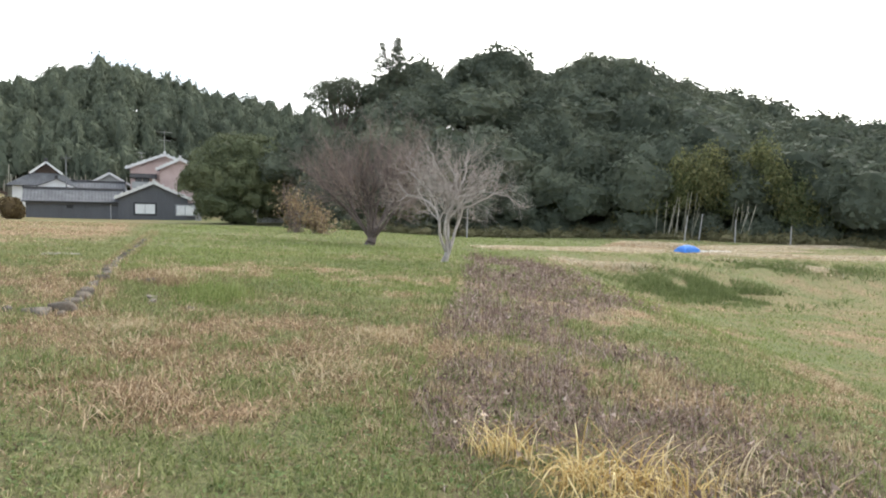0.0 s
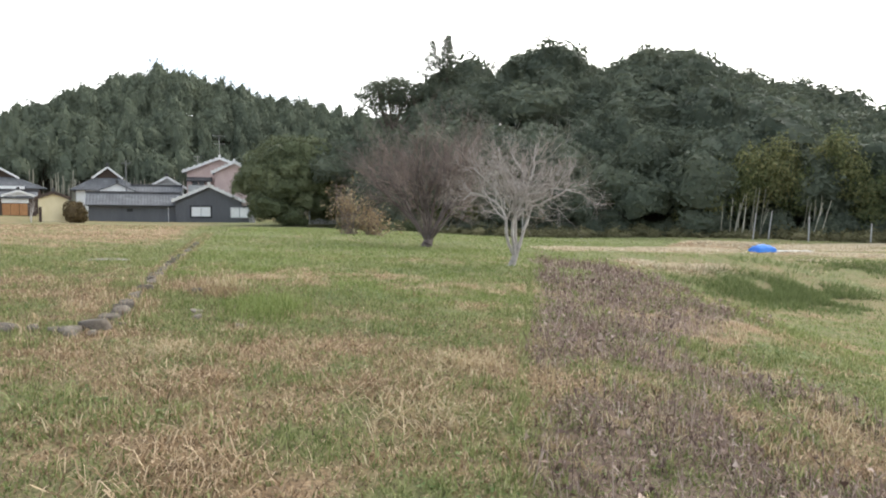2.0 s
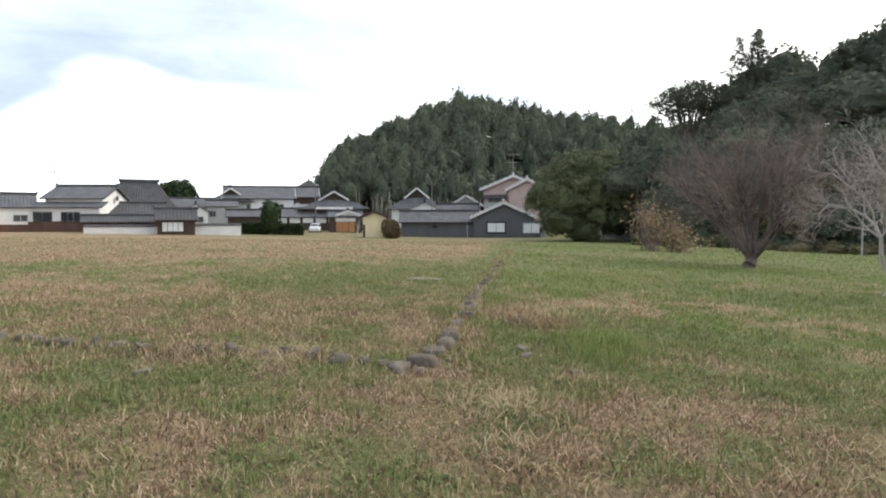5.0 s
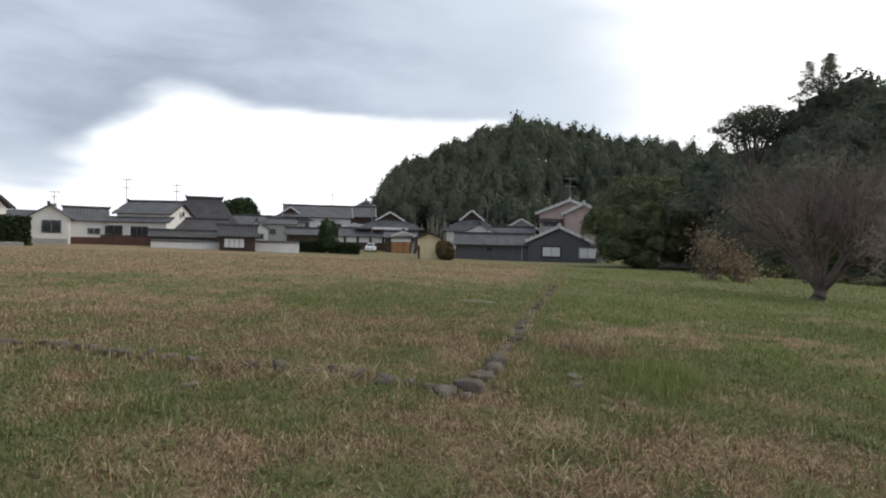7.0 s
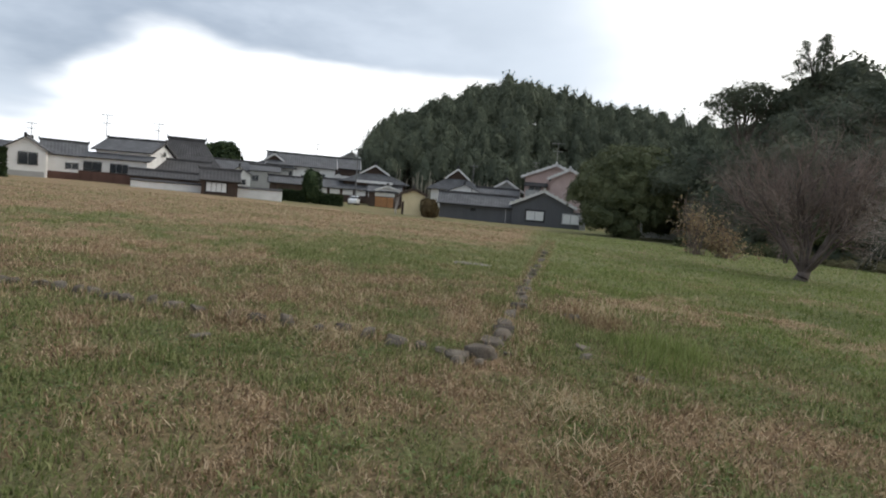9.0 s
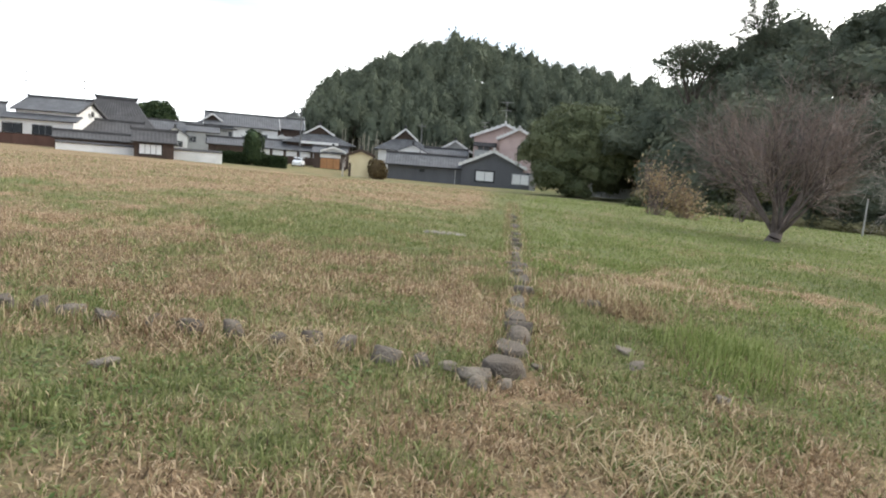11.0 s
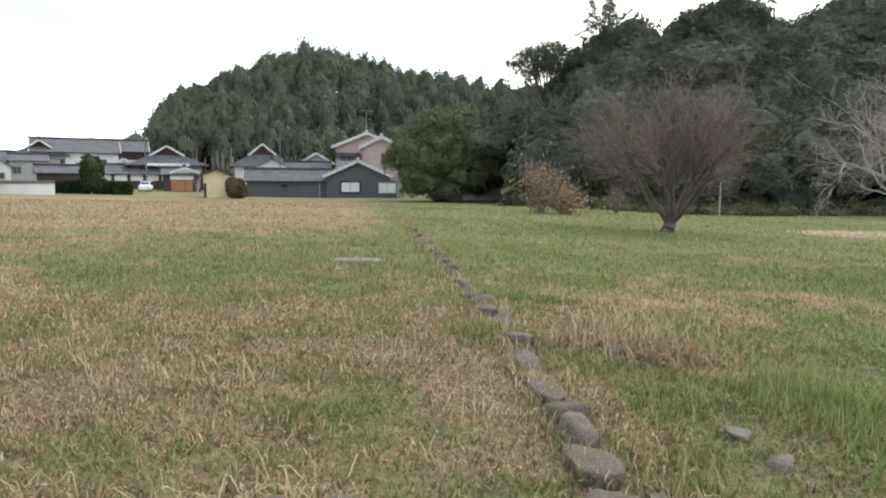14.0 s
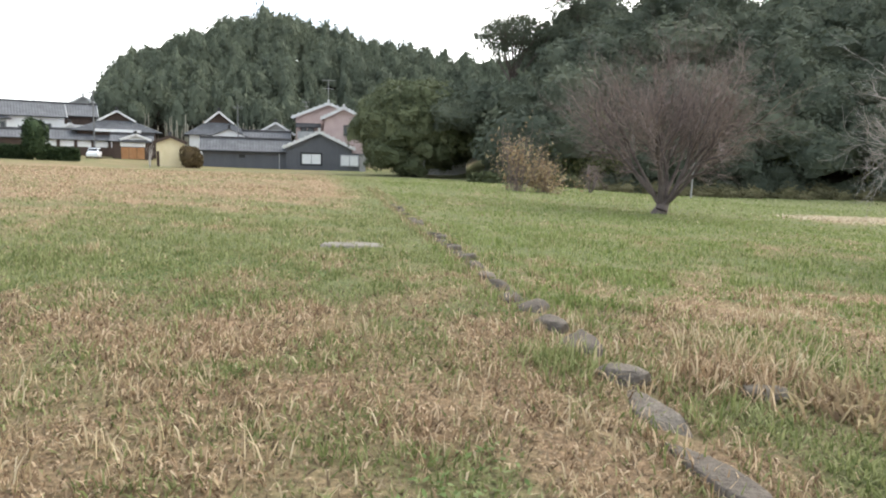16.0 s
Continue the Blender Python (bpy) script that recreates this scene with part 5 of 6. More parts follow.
def build_car(x, y, rz):
    car = tagged(empty("parked_car", x, y, rz=rz), "small white car parked before the houses", "car")

    def shell(profile, half, mat, name, label=""):
        bm = bmesh.new()
        a = [bm.verts.new((px, -half, pz)) for px, pz in profile]
        b = [bm.verts.new((px, half, pz)) for px, pz in profile]
        bm.faces.new(a), bm.faces.new(b[::-1])
        for i in range(len(a)):
            j = (i + 1) % len(a)
            bm.faces.new((a[j], a[i], b[i], b[j]))
        bmesh.ops.bevel(bm, geom=bm.edges[:], offset=0.05, segments=2, affect="EDGES")
        return part(name, bm, mat, car, label)
    shell([(-1.7, 0.25), (1.7, 0.25), (1.72, 0.7), (1.55, 0.88), (0.85, 0.95), (-1.65, 0.98), (-1.72, 0.6)], 0.74, M_CAR, "body")
    shell([(0.9, 0.93), (0.35, 1.5), (-1.35, 1.52), (-1.66, 0.96)], 0.66, M_CAR, "cabin")
    part("windscreen", boxes((0.5, 0.74, -0.56, 0.56, 1.0, 1.38)), M_GLASS, car)
    for s in (-1, 1):
        part("side_window", boxes((-1.3, 0.3, s * 0.66 - 0.03, s * 0.66 + 0.03, 1.02, 1.4)), M_GLASS, car)
        part("headlight", boxes((1.6, 1.74, s * 0.55 - 0.12, s * 0.55 + 0.12, 0.62, 0.8)), M_LAMPGLASS, car)
        for q in (-1.1, 1.1):
            bm = bmesh.new()
            tube(bm, (q, s * 0.62, 0.28), (q, s * 0.78, 0.28), 0.28, 0.28, 14)
            wheel = part("wheel", bm, M_RUBBER, car)
            bm = bmesh.new()
            tube(bm, (q, s * 0.76, 0.28), (q, s * 0.80, 0.28), 0.17, 0.17, 10)
            part("rim", bm, M_ALU, wheel)


build_village()
build_car(-74.1, 93.2, -62)


# ---- stones in the meadow ----
def stone_mesh(seed, flat=1.0):
    bm = bmesh.new()
    bmesh.ops.create_icosphere(bm, subdivisions=3, radius=0.5)
    for v in bm.verts:
        v.co = Vector([math.copysign(abs(2 * q) ** 0.62 / 2, q) for q in v.co]) * 0.92
    r = np.random.RandomState(seed + 100)
    cuts = []
    for _ in range(9):
        d = Vector(r.normal(size=3)).normalized()
        cuts.append((d, r.uniform(0.24, 0.38)))
    cuts.append((Vector((0.1, 0.1, 1)).normalized(), 0.30 * flat))
    for v in bm.verts:
        v.co *= 1 + 0.16 * noise.noise(v.co * 5 + Vector((seed * 3.1, 0, 0)))
        for d, k in cuts:
            over = v.co.dot(d) - k
            if over > 0:
                v.co -= d * over * 0.9
        v.co += v.co.normalized() * 0.03 * noise.noise(v.co * 14 + Vector((0, seed * 2.3, 0)))
    me = bpy.data.meshes.new("stone")
    bm.to_mesh(me)
    bm.free()
    for p in me.polygons:
        p.use_smooth = True
    return me


STONES = [stone_mesh(i, 1.0 if i % 2 else 0.75) for i in range(7)]
for me in STONES:
    me.materials.append(M_ROCK)


def lay_stone(parent, r, x, y, long, wide, high, turn, sink=0.35, mat=None):
    ob = new("stone", STONES[r.randint(len(STONES))])
    z = float(land(x, y))
    ob.parent = parent
    if mat:
        ob.material_slots[0].link = "OBJECT"
        ob.material_slots[0].material = mat
    ob.matrix_basis = parent.matrix_world.inverted() @ (pose(x, y, z + high * (0.5 - sink), r.uniform(-6, 6), r.uniform(-6, 6), turn) @ Matrix.Diagonal((long, wide, high, 1)))


def build_stones():
    r = np.random.RandomState(17)
    row = tagged(empty("stone_row", -4.6, 8.0), "row of weathered rounded field stones half sunk in dry grass", "stone edging", "stone rows")
    at = 0.0
    while at < 6.4:
        x, y = -4.82 - at * 0.95, 7.82 - at * 0.29 + 0.08 * math.sin(at * 2.1)
        size = r.uniform(0.15, 0.27)
        lay_stone(row, r, x, y + r.uniform(-0.05, 0.05), size, size * r.uniform(0.7, 1.0), r.uniform(0.22, 0.32), r.uniform(0, 360), 0.50)
        at += size * r.uniform(0.85, 1.6)
    kerb = tagged(empty("stone_row", -5.0, 10.0), "long row of flat-topped grey stones edging the lawn", "stone edging", "stone rows")
    y = 8.34
    while y < 22:
        near = y < 9.0
        long = r.uniform(0.26, 0.34) if near else r.uniform(0.28, 0.55)
        x = kerb_x(y + long / 2) + r.uniform(-0.025, 0.025)
        if not 9.98 < y + long / 2 < 10.22 and (y < 15 or r.uniform() < 0.85):
            wide, high = (r.uniform(0.26, 0.33), 0.32) if near else (r.uniform(0.20, 0.30), r.uniform(0.22, 0.30))
            lay_stone(kerb, r, x, y + long / 2, long * 1.3, wide, high, 109.5 + r.uniform(-7, 7), 0.54 if near else 0.59 + 0.03 * (y > 9.6))
        y += long * (0.9 if near else 1.0)
    corner = tagged(empty("corner_stone", -4.31, 8.05), "large dark rounded stone at the corner of the rows", "stone")
    lay_stone(corner, r, -4.31, 8.05, 0.34, 0.36, 0.42, 100, 0.50)
    pale = tagged(empty("corner_rubble", -4.45, 7.82), "pale broken stones at the corner of the rows", "stone")
    for x, y, size in ((-4.46, 7.80, 0.26), (-4.36, 7.70, 0.18), (-4.66, 7.86, 0.18)):
        lay_stone(pale, r, x, y, size, size * 0.8, size * 0.6, r.uniform(0, 360), 0.35, M_PALESTONE)
    for x, y, size in ((-4.19, 8.28, 0.13), (-3.77, 9.06, 0.20), (-3.64, 8.75, 0.17), (-3.06, 8.5, 0.14), (-4.34, 10.35, 0.26), (-6.15, 6.57, 0.20), (-4.24, 7.82, 0.15)):
        one = tagged(empty("loose_stone", x, y), "pale loose stone lying in the grass", "stone", "loose stones")
        lay_stone(one, r, x, y, size, size * 0.75, size * 0.5, r.uniform(0, 360), 0.35, M_PALESTONE)
    bm = bmesh.new()
    bmesh.ops.create_icosphere(bm, subdivisions=3, radius=0.5)
    for v in bm.verts:
        k = 1 + 0.16 * noise.noise(v.co * 4 + Vector((5, 0, 0)))
        v.co = Vector((v.co.x * 0.85 * k, v.co.y * 0.45 * k, max(min(v.co.z, 0.2), -0.3) * 0.2))
    slab = part("stone_slab", bm, M_SLAB, None)
    slab.matrix_world = pose(-7.9, 14.5, float(land(-7.9, 14.5)) - 0.02, 0, 2, 33)
    tagged(slab, "flat pale stone slab lying in the meadow", "stone")


build_stones()


# ---- by the far bank ----
def build_tarp(x, y):
    bm = bmesh.new()
    n = 14
    grid = {}
    for i in range(n + 1):
        for j in range(n + 1):
            u, v = i / n * 2 - 1, j / n * 2 - 1
            lump = max(0.0, 1 - (u * u) ** 1.5) * max(0.0, 1 - (v * v) ** 1.5)
            grid[i, j] = bm.verts.new((u * 0.58, v * 0.5, 0.36 * lump ** 0.5 + 0.07 * noise.noise(Vector((u * 3, v * 3, 0))) * lump))
    for i in range(n):
        for j in range(n):
            bm.faces.new((grid[i, j], grid[i + 1, j], grid[i + 1, j + 1], grid[i, j + 1]))
    bmesh.ops.solidify(bm, geom=bm.faces[:], thickness=0.02)
    ob = part("tarpaulin", bm, M_TARP)
    ob.matrix_world = pose(x, y, float(land(x, y)) + 0.02, 0, 0, 20)
    tagged(ob, "crumpled bright blue tarpaulin over a small heap", "tarpaulin")
    bm = bmesh.new()
    for k in range(9):
        u = k / 8 * 1.6
        box(bm, 0.55 + u, 0.78 + u, -0.2 - 0.12 * u, 0.15 - 0.12 * u, 0.0, 0.06 + 0.02 * (k % 2))
    sheet = part("grey_sheet", bm, M_SHUTTER)
    sheet.matrix_world = pose(x, y - 0.3, float(land(x + 1, y - 0.4)) + 0.02, 0, 0, 8)
    tagged(sheet, "pale grey sheet folded on the ground by the tarpaulin", "sheet")


def marker_post(x, y, high, r=0.06, lean=0.0):
    p = tagged(empty("marker_post", x, y), "thin pale weathered post at the field's edge", "post", "field posts")
    bm = bmesh.new()
    tube(bm, (0, 0, -0.15), (lean, 0, high), r, r * 0.8, 7)
    shaft = part("shaft", bm, M_POLE, p)
    bm = bmesh.new()
    tube(bm, (lean, 0, high - 0.02), (lean, 0, high + 0.06), r * 1.15, r * 0.5, 7)
    part("cap", bm, M_POLE, p)


build_tarp(13.9, 36.9)
for x, y, h, lean in ((21.2, 56.6, 2.1, 0.2), (24.9, 55.2, 1.9, 0.02), (28.7, 53.6, 1.5, 0.03), (2.5, 53.4, 2.3, 0.02), (23.2, 58.5, 2.3, 0.25)):
    marker_post(x, y, h, 0.06, lean)
for x, y, rz, w in ((6.2, 65.0, -11, 1.7), (8.6, 64.4, -12, 1.6)):
    f = tagged(empty("board_fence", x, y, rz=rz), "low reddish-brown board fence before the wood", "fence", "low board fences")
    for i in range(6):
        part("board", boxes((-w / 2 + i * w / 6 + 0.01, -w / 2 + (i + 1) * w / 6 - 0.01, -0.02 - 0.01 * (i % 2), 0.03, 0.05, 0.45)), M_REDEARTH, f)
    for s in (-1, 1):
        part("post", boxes((s * w / 2 - 0.05, s * w / 2 + 0.05, 0.03, 0.12, -0.1, 0.7)), M_TIMBER, f)
clipped("low_hedge", "long low dark green hedge behind the garden shrubs", -9.0, 62.0, 9.0, 1.0, 0.75, M_CAMELLIA, 61, rz=8, leaf=0.12, number=1500)
shed = tagged(empty("pale_shed", -22.4, 95.6, rz=12), "pale corrugated shed glimpsed under the evergreen", "shed")
part("wall", boxes((-3.0, 3.0, 0, 3, -0.2, 2.3)), M_GREYPLASTER, shed)
bm = bmesh.new()
slope(bm, (-3.3, -0.4, 2.25), (3.3, -0.4, 2.25), (3.3, 1.6, 3.0), (-3.3, 1.6, 3.0))
part("roof", bm, M_MORTAR, shed)
pillar = tagged(empty("gate_pillar", -35.2, 99.6, rz=19), "weathered grey stone gate pillar by the house", "pillar")
part("shaft", boxes((-0.45, 0.45, -0.3, 0.3, -0.2, 2.3)), M_POLE, pillar)
part("cap", boxes((-0.52, 0.52, -0.37, 0.37, 2.3, 2.45)), M_POLE, pillar)


# ---- grass, weeds and tufts ----
TRACK = np.array([(0, 0.3), (-0.8, 1.9), (-1.5, 2.8), (-2.2, 3.3), (-3.3, 4.1), (-4.5, 5.2), (-5.6, 6.3)])


def in_reach(x, y):
    """The part of the meadow that lies ahead of the walk."""
    return (y > 2.2) & (x < 1.6 + 0.74 * y) & (y > 2.3 + 0.26 * (-1.9 - x))


def reach(x, y):
    return np.min(np.hypot(x[:, None] - TRACK[None, :, 0], y[:, None] - TRACK[None, :, 1]), axis=1)


def sow(r, lo, hi, density):
    """Random places at lo to hi metres from the track."""
    x0, x1, y0, y1 = -7 - hi, 2 + hi, 1.5, 8 + hi
    n = int((x1 - x0) * (y1 - y0) * density)
    x, y = r.uniform(x0, x1, n), r.uniform(y0, y1, n)
    d = reach(x, y)
    keep = in_reach(x, y) & (d >= lo) & (d < hi)
    return x[keep], y[keep]


def blades(r, x, y, long, wide, lean, fine=True):
    """Bent blades (three triangles) or plain ones (one)."""
    n = len(x)
    a, b = r.uniform(0, math.tau, n), r.uniform(0, math.tau, n)
    length = long * r.uniform(0.45, 1.35, n)
    width = wide * r.uniform(0.6, 1.4, n)
    tilt = np.clip(np.abs(r.normal(size=n) * 0.45 + lean), 0.02, 1.5)
    p = np.stack([x, y, land(x, y) - 0.005], 1)
    side = np.stack([np.cos(a), np.sin(a), np.zeros(n)], 1) * width[:, None] / 2
    out = np.stack([np.cos(b), np.sin(b), np.zeros(n)], 1)
    up = np.array([[0, 0, 1.0]])
    if not fine:
        tip = p + (out * np.sin(tilt)[:, None] + up * np.cos(tilt)[:, None]) * length[:, None]
        v = np.stack([p - side, p + side, tip], 1).reshape(-1, 3)
        return v, np.arange(3 * n).reshape(-1, 3)
    t1, t2 = tilt * 0.6, np.clip(tilt * 1.6, 0, 1.75)
    mid = p + (out * np.sin(t1)[:, None] + up * np.cos(t1)[:, None]) * (length * 0.55)[:, None]
    tip = mid + (out * np.sin(t2)[:, None] + up * np.cos(t2)[:, None]) * (length * 0.45)[:, None]
    v = np.stack([p - side, p + side, mid + side * 0.75, mid - side * 0.75, tip], 1).reshape(-1, 3)
    k = (np.arange(n) * 5)[:, None]
    f = np.concatenate([k + np.array([[0, 1, 2]]), k + np.array([[0, 2, 3]]), k + np.array([[3, 2, 4]])])
    return v, f


def joined(pieces):
    vs, fs, n = [], [], 0
    for v, f in pieces:
        vs.append(v), fs.append(f + n)
        n += len(v)
    return np.concatenate(vs), np.concatenate(fs)


def build_grass():
    r = np.random.RandomState(77)
    green, lawn, straw, weed = [], [], [], []
    #        from  to   density long  wide  bent
    for lo, hi, dens, long, wide, fine in ((0.0, 4.5, 2900, 0.060, 0.0092, True), (4.5, 8, 1650, 0.062, 0.0112, True), (8, 13, 860, 0.064, 0.0145, False),
                                          (13, 22, 300, 0.072, 0.021, False), (22, 40, 80, 0.075, 0.035, False), (40, 62, 16, 0.08, 0.07, False)):
        x, y = sow(r, lo, hi, dens)
        dry, dead = dryness(x, y), strip(x, y)
        # clumping: thin out the bare spots
        clump = 0.55 * grain_noise(x, y, 0.13, 31) + 0.45 * grain_noise(x, y, 0.45, 32)
        keep = r.uniform(size=len(x)) < np.clip(0.45 + 1.4 * (clump - 0.25), 0.35, 1)
        x, y, dry, dead, clump = x[keep], y[keep], dry[keep], dead[keep], clump[keep]
        on_stone = np.minimum(np.abs(x - kerb_x(y)) + 9 * ((y < 8) | (y > 19)), np.abs(y - 7.82 - 0.305 * (x + 4.82)) + 9 * ((x > -4.3) | (x < -11)))
        bare = (on_stone > 0.12) | (r.uniform(size=len(x)) < 0.22)            # few blades root on the stones
        x, y, dry, dead, clump = x[bare], y[bare], dry[bare], dead[bare], clump[bare]
        dry = dry * (1 - 0.6 * dead)
        in_strip = r.uniform(size=len(x)) < dead * 0.62
        is_dry = (r.uniform(size=len(x)) < np.clip((dry - 0.12) * 1.15, 0.05, 0.96)) & ~in_strip
        fresh = ~in_strip & ~is_dry
        is_lawn = fresh & (y > 10 + 2 * clump) & (x > -5.2 - 0.32 * (y - 9))
        scale = 0.35 + 1.4 * clump ** 1.5
        for group, mask, ll, ww, lean in ((green, fresh & ~is_lawn, 1.0, 1.1, 0.75), (lawn, is_lawn, 0.95, 1.1, 0.65), (straw, is_dry, 1.0, 0.95, 1.05), (weed, in_strip & (r.uniform(size=len(x)) < 0.8), 1.5, 0.9, 0.9)):
            if mask.any():
                group.append(blades(r, x[mask], y[mask], long * ll * scale[mask], wide * ww, lean, fine))
    # thinner grass behind and beside the walk
    x, y = r.uniform(-14, 10, 90000), r.uniform(-6, 9, 90000)
    keep = ~in_reach(x, y) & (reach(x, y) < 6.5)
    x, y = x[keep], y[keep]
    is_dry = r.uniform(size=len(x)) < np.clip((dryness(x, y) - 0.12) * 1.15, 0.05, 0.96)
    for group, mask in ((green, ~is_dry), (straw, is_dry)):
        group.append(blades(r, x[mask], y[mask], 0.07, 0.016, 0.9, False))
    for name, pieces, mat, label in (("green_grass", green, M_GREEN, "short green meadow grass in uneven patches"), ("lawn_grass", lawn, M_LAWN, "fresh bright green mown grass round the bare trees"),
                                     ("straw_grass", straw, M_STRAW, "dry straw-coloured mown grass lying matted"), ("dead_weeds", weed, M_WEED, "purple-brown dead weeds in a long strip")):
        ob = bulk(name, *joined(pieces), mat)
        tagged(ob, label, "grass", kind="stuff")

    # matted thatch lying close to the soil
    x, y = sow(r, 0.0, 6.0, 2300)
    keep = (np.abs(x - kerb_x(y)) > 0.12) | (y < 8)
    x, y = x[keep], y[keep]
    brown = r.uniform(size=len(x)) < 0.35 + 0.45 * dryness(x, y)
    for name, mask, mat, label in (("brown_thatch", brown, M_THATCH, "matted brown thatch lying under the meadow grass"), ("green_thatch", ~brown, M_GREEN, "matted low green shoots under the meadow grass")):
        tagged(bulk(name, *blades(r, x[mask], y[mask], 0.055, 0.011, 1.25, False), mat), label, "grass", kind="stuff")

    # dead upright stalks with curled leaves along the strip
    n = 9000
    x, y = r.uniform(-1, 7, n), r.uniform(2.5, 22, n)
    keep = (strip(x, y) > r.uniform(0.2, 0.9, n)) & in_reach(x, y)
    x, y = x[keep], y[keep]
    h = r.uniform(0.08, 0.26, len(x)) * (0.7 + 0.6 * grain_noise(x, y, 0.7, 41))
    z = land(x, y)
    a, t = r.uniform(0, math.tau, len(x)), np.abs(r.normal(size=len(x))) * 0.5
    tipx, tipy, tipz = x + np.cos(a) * np.sin(t) * h, y + np.sin(a) * np.sin(t) * h, z + np.cos(t) * h
    wide = np.full(len(x), 0.0022) * (1 + y / 9)
    v, f = tubes(np.stack([x, y, z - 0.01, tipx, tipy, tipz, wide, wide * 0.5], 1), 3)
    stalks = [(v, np.concatenate([f[:, :3], f[:, [0, 2, 3]]]))]
    for _ in range(3):
        k = r.uniform(0.3, 1.0, len(x))
        c = np.stack([x + (tipx - x) * k, y + (tipy - y) * k, z + (tipz - z) * k], 1)
        s = (0.006 + 0.008 * r.uniform(size=len(x)))[:, None] * (1 + y / 18)[:, None]
        p, q = r.normal(size=c.shape) * s, r.normal(size=c.shape) * s
        stalks.append((np.stack([c - p * 0.3, c + p, c + q * 1.4], 1).reshape(-1, 3), np.arange(3 * len(c)).reshape(-1, 3)))
    tagged(bulk("dead_stalks", *joined(stalks), M_WEED), "upright dead brown stalks with curled leaves", "weeds", kind="stuff")

    # broad green leaves low in the near grass and on the slope
    n = 70000
    x, y = r.uniform(-9, 7, n), r.uniform(2.3, 13, n)
    patch = grain_noise(x, y, 0.8, 51) * 0.6 + grain_noise(x, y, 0.25, 52) * 0.4
    keep = in_reach(x, y) & (patch > 0.56) & (dryness(x, y) < 0.62) & (r.uniform(size=n) > 0.7 * strip(x, y)) & (reach(x, y) < 9)
    x, y = x[keep], y[keep]
    c = np.stack([x, y, land(x, y) + r.uniform(0.010, 0.035, len(x))], 1)
    a = r.uniform(0, math.tau, len(x))
    s = r.uniform(0.007, 0.016, len(x))[:, None]
    along = np.stack([np.cos(a), np.sin(a), r.uniform(-0.3, 0.6, len(x))], 1) * s * 1.5
    across = np.stack([-np.sin(a), np.cos(a), r.uniform(-0.3, 0.3, len(x))], 1) * s * 0.75
    v = np.stack([c - along, c + across, c + along, c - across], 1).reshape(-1, 3)
    tagged(bulk("broad_leaved_weeds", v, np.arange(len(v)).reshape(-1, 4), M_BROADLEAF), "low broad-leaved green weeds among the grass", "weeds", kind="stuff")

    # small standing clumps, green and dry
    for name, mat, label, number, dry_side in (("green_clumps", M_GREEN, "small green clumps standing in the mown grass", 1500, False), ("straw_clumps", M_HAY, "small bleached clumps standing in the mown grass", 1300, True)):
        x, y = r.uniform(-12, 5, number), r.uniform(2.4, 17, number)
        dry = dryness(x, y)
        keep = in_reach(x, y) & ((dry > 0.45) if dry_side else (dry < 0.6))
        x, y = np.repeat(x[keep], 15), np.repeat(y[keep], 15)
        x, y = x + r.normal(size=len(x)) * 0.055, y + r.normal(size=len(x)) * 0.055
        tagged(bulk(name, *blades(r, x, y, 0.085 + 0.05 * grain_noise(x, y, 0.6, 61), 0.007 + 0.0006 * reach(x, y), 0.7), mat), label, "grass", kind="stuff")
    # longer green grass in the furrow along the dead strip
    y = r.uniform(3.5, 17.5, 1700)
    x = edge_x(y) + 0.06 + r.normal(size=len(y)) * 0.03
    keep = in_reach(x, y)
    x, y = x[keep], y[keep]
    tagged(bulk("furrow_grass", *blades(r, x, y, 0.10, 0.006 + 0.0006 * y, 0.6), M_GREEN), "line of longer green grass in a shallow furrow", "grass", kind="stuff")

    # scattered bleached stems
    n = 13000
    x, y = r.uniform(-10, 4, n), r.uniform(2.5, 14, n)
    keep = in_reach(x, y) & (dryness(x, y) > 0.3) & (np.abs(x - kerb_x(y)) > 0.14)
    x, y = x[keep], y[keep]
    tagged(bulk("bleached_stems", *blades(r, x, y, 0.08, 0.0065, 0.95), M_HAY), "bleached loose straw stems over the grass", "straw", kind="stuff")


def arching(r, x, y, long, wide, lean):
    """Long blades in five pieces that rise and bow over."""
    n, parts = len(x), 5
    a, b = r.uniform(0, math.tau, n), r.uniform(0, math.tau, n)
    length, width = long * r.uniform(0.5, 1.3, n), wide * r.uniform(0.6, 1.3, n)
    tilt = np.abs(r.normal(size=n) * 0.25 + lean * 0.35)
    droop = r.uniform(0.15, 0.6, n) * (0.5 + lean)
    out = np.stack([np.cos(b), np.sin(b), np.zeros(n)], 1)
    side = np.stack([np.cos(a), np.sin(a), np.zeros(n)], 1) * width[:, None] / 2
    p = np.stack([x, y, land(x, y) - 0.01], 1)
    rows = []
    for i in range(parts + 1):
        k = 1 - 0.8 * (i / parts) ** 2
        rows += [p - side * k, p + side * k]
        p = p + (out * np.sin(tilt)[:, None] + np.array([[0, 0, 1.0]]) * np.cos(tilt)[:, None]) * (length / parts)[:, None]
        p[:, 2] = np.maximum(p[:, 2], land(p[:, 0], p[:, 1]) + 0.01)
        tilt = np.minimum(tilt + droop, 2.3)
    v = np.stack(rows, 1).reshape(-1, 3)
    base = (np.arange(n) * 2 * (parts + 1))[:, None]
    f = np.concatenate([base + np.array([[2 * i, 2 * i + 1, 2 * i + 3]]) for i in range(parts)] + [base + np.array([[2 * i, 2 * i + 3, 2 * i + 2]]) for i in range(parts)])
    return v, f


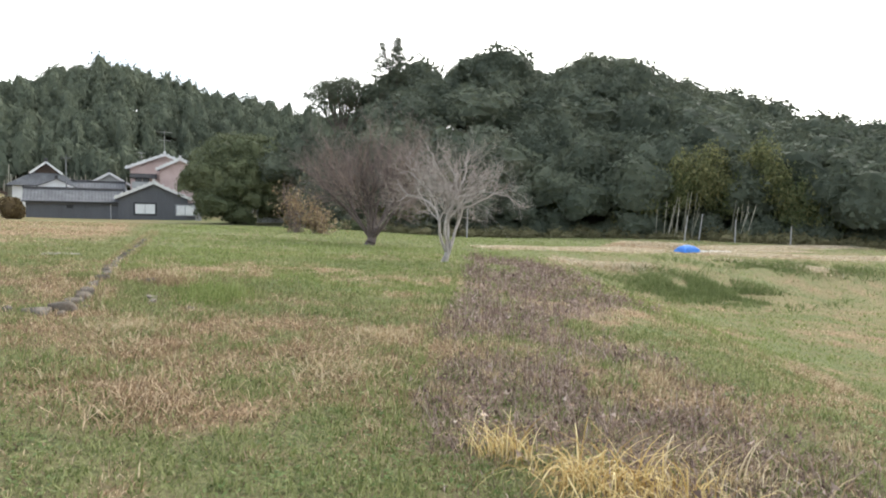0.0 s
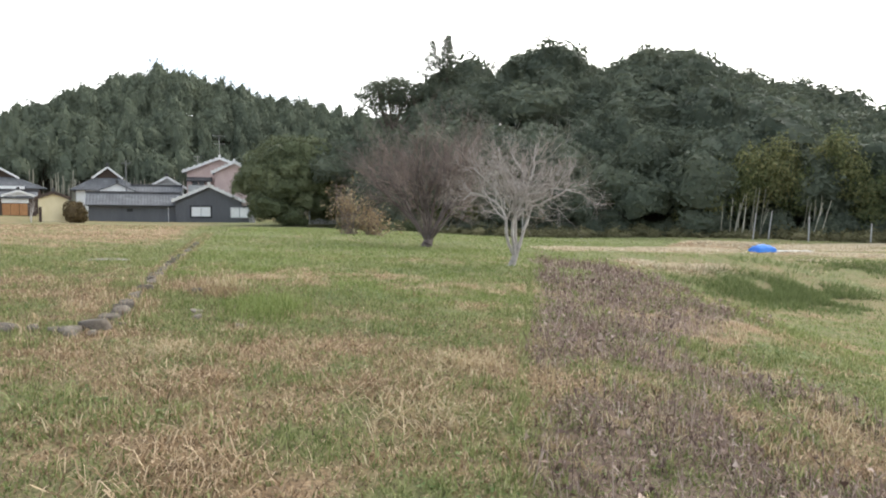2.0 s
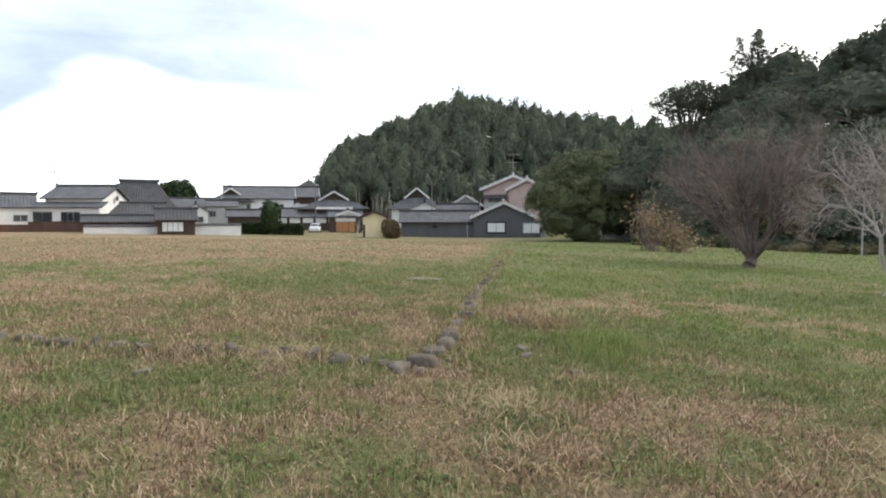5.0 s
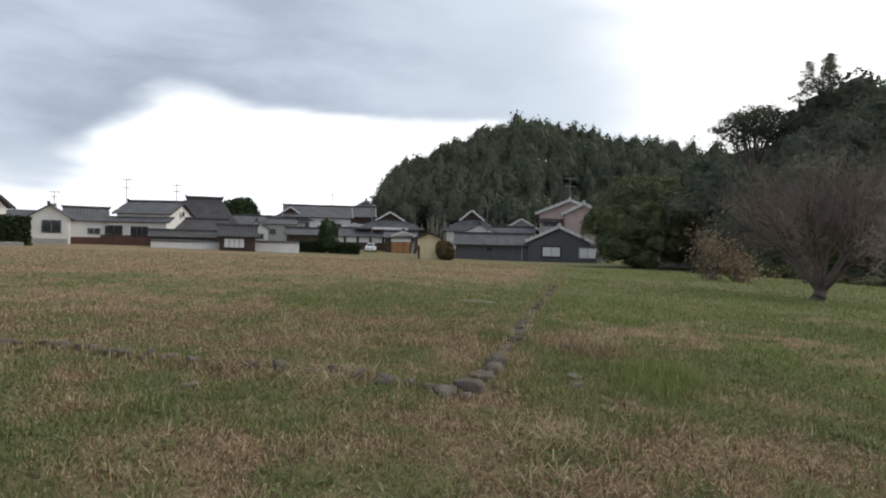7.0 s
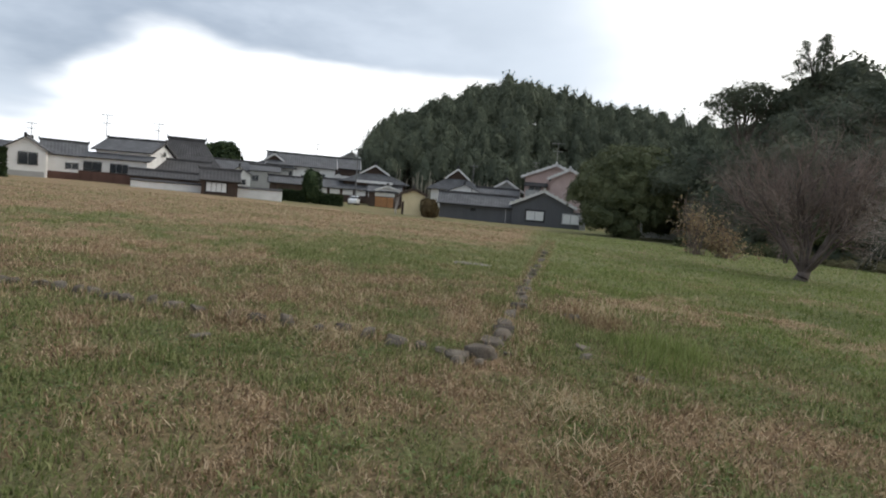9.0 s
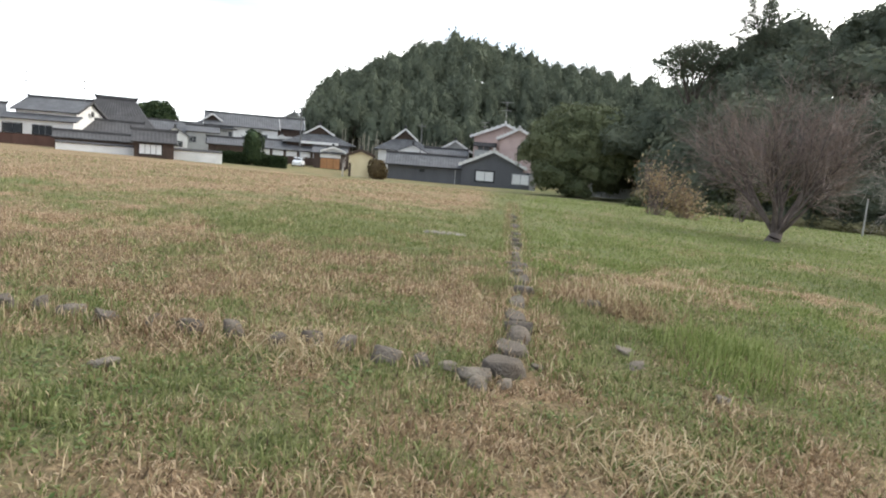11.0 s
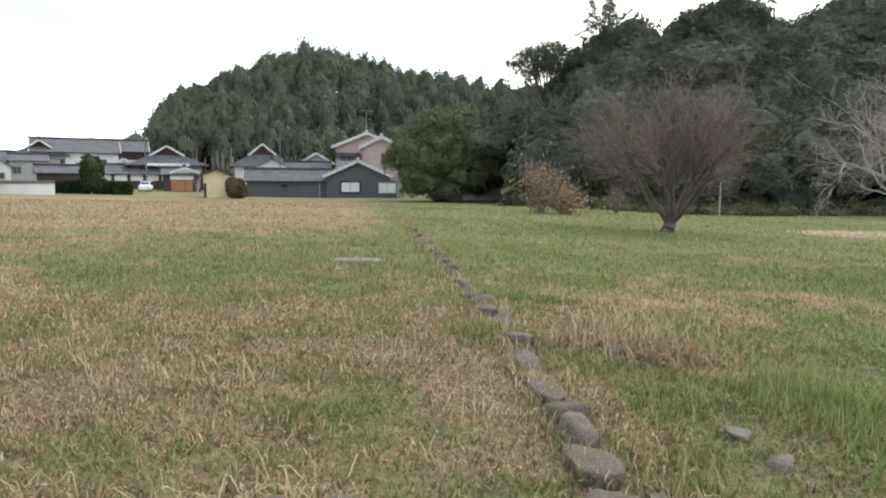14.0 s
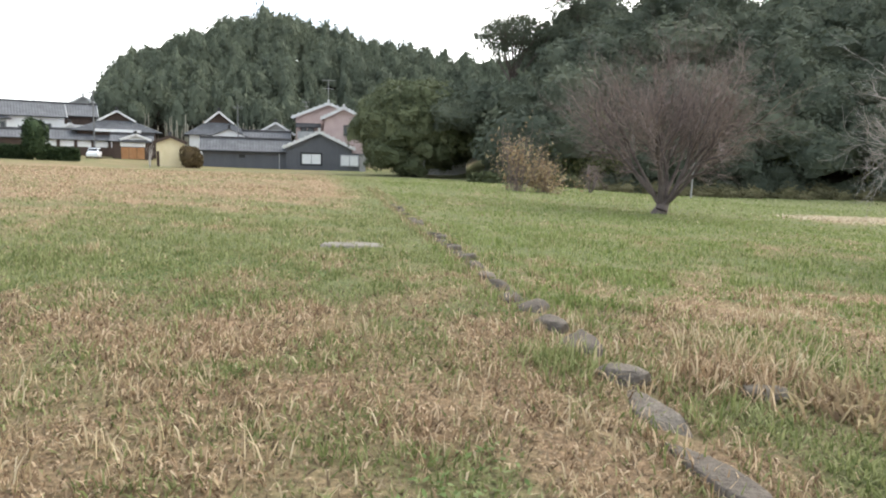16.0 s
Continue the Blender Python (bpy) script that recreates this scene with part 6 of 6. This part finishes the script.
def tuft(name, label, x, y, count, long, wide, lean, mat, spread, seed):
    r = np.random.RandomState(seed)
    px, py = x + r.normal(size=count) * spread, y + r.normal(size=count) * spread
    ob = bulk(name, *(arching if long > 0.22 else blades)(r, px, py, long, wide, lean), mat)
    tagged(ob, label, "grass tuft", kind="stuff")


def build_tufts():
    tuft("tawny_tuft", "long arching tawny grass tuft", 0.72, 4.05, 200, 0.46, 0.009, 0.95, M_TUFT, 0.17, 1)
    tuft("tawny_tuft", "long arching tawny grass tuft", 1.15, 3.95, 130, 0.42, 0.009, 1.0, M_TUFT, 0.18, 2)
    tuft("tawny_tuft", "upright yellow-green grass tuft", 0.3, 4.5, 90, 0.32, 0.008, 0.4, M_TUFT, 0.09, 3)
    tuft("tawny_tuft", "long bleached grass tuft by dead weeds", 1.6, 4.3, 150, 0.36, 0.009, 1.1, M_HAY, 0.25, 4)
    tuft("straw_tuft", "bleached straw tuft on the lawn", -4.2, 11.0, 300, 0.20, 0.009, 0.9, M_HAY, 0.26, 5)
    tuft("straw_tuft", "brown and straw tuft on the lawn", -4.5, 10.55, 420, 0.18, 0.009, 0.7, M_STRAW, 0.18, 6)
    tuft("rusty_tuft", "rusty orange weed patch beside straw", -4.02, 10.4, 420, 0.15, 0.018, 0.9, M_RUST, 0.18, 7)
    tuft("green_tuft", "lush green grass tuft", -3.15, 9.7, 900, 0.20, 0.008, 0.6, M_LAWN, 0.25, 8)
    tuft("green_tuft", "lush green grass tuft", -3.05, 9.1, 600, 0.16, 0.008, 0.6, M_LAWN, 0.25, 9)
    tuft("grey_weed_tuft", "grey-green weed clump by the stones", -5.4, 10.5, 300, 0.14, 0.008, 0.7, M_GREEN, 0.15, 10)
    for i, (x, y) in enumerate(((-1.2, 6.6), (-0.9, 6.1), (-2.1, 4.9), (-0.7, 7.6), (-2.7, 6.5), (-3.3, 7.3), (4.7, 8.3), (5.2, 9.2), (5.8, 10.6), (-5.6, 7.55), (-6.4, 7.3))):
        tuft("hay_patch", "flattened patch of dry hay in the grass", x, y, 420, 0.20, 0.008, 1.5, M_HAY if i % 2 else M_STRAW, 0.20, 20 + i)
    r = np.random.RandomState(5)
    # grass grown over and between the stones
    for name, mat, n, long, seed in (("stone_side_straw", M_STRAW, 6000, 0.09, 71), ("stone_side_grass", M_GREEN, 4500, 0.09, 72)):
        q = np.random.RandomState(seed)
        k = q.uniform(0, 6.6, n // 2)
        xa, ya = -4.82 - k * 0.95 + q.normal(size=n // 2) * 0.1, 7.82 - k * 0.29 + 0.08 * np.sin(k * 2.1) + q.normal(size=n // 2) * 0.13
        k = 22 * q.uniform(size=n - n // 2) ** 1.6
        xb, yb = kerb_x(8.3 + k) + np.where(q.uniform(size=len(k)) < 0.62, -0.13, 0.15) + q.normal(size=len(k)) * 0.06, 8.3 + k
        tagged(bulk(name, *blades(q, np.concatenate([xa, xb]), np.concatenate([ya, yb]), long, 0.009, 0.6), mat), "grass overgrowing the stone rows", "grass", kind="stuff")
    # rank green growth on the bank
    n = 16000
    side = r.uniform(size=n)
    x = np.where(side < 0.7, 9.6 + r.normal(size=n) * 1.7, 15.5 + r.normal(size=n) * 2.4)
    y = np.where(side < 0.7, 23.9 + r.normal(size=n) * 1.1, 28.6 + r.normal(size=n) * 0.8)
    lump = grain_noise(x, y, 0.9, 61)
    keep = lump > 0.35
    x, y, lump = x[keep], y[keep], lump[keep]
    tagged(bulk("bank_growth", *blades(r, x, y, 0.12 + 0.22 * lump, 0.035, 0.8, False), M_BANK), "rank dark green growth on the bank", "weeds", kind="stuff")
    # mown straw on the terrace edge
    places = []
    for x0, y0, x1, y1, half in SWATHS:
        n = int(1100 * math.hypot(x1 - x0, y1 - y0) * half)
        k = r.uniform(size=n)
        places.append(np.stack([x0 + (x1 - x0) * k + r.normal(size=n) * half * 0.5, y0 + (y1 - y0) * k + r.normal(size=n) * half * 0.5], 1))
    p = np.concatenate(places)
    tagged(bulk("mown_straw_swath", *blades(r, p[:, 0], p[:, 1], 0.13, 0.06, 1.2, False), M_PALEHAY), "pale mown straw along the terrace edge", "straw", kind="stuff")


build_tufts()
build_grass()
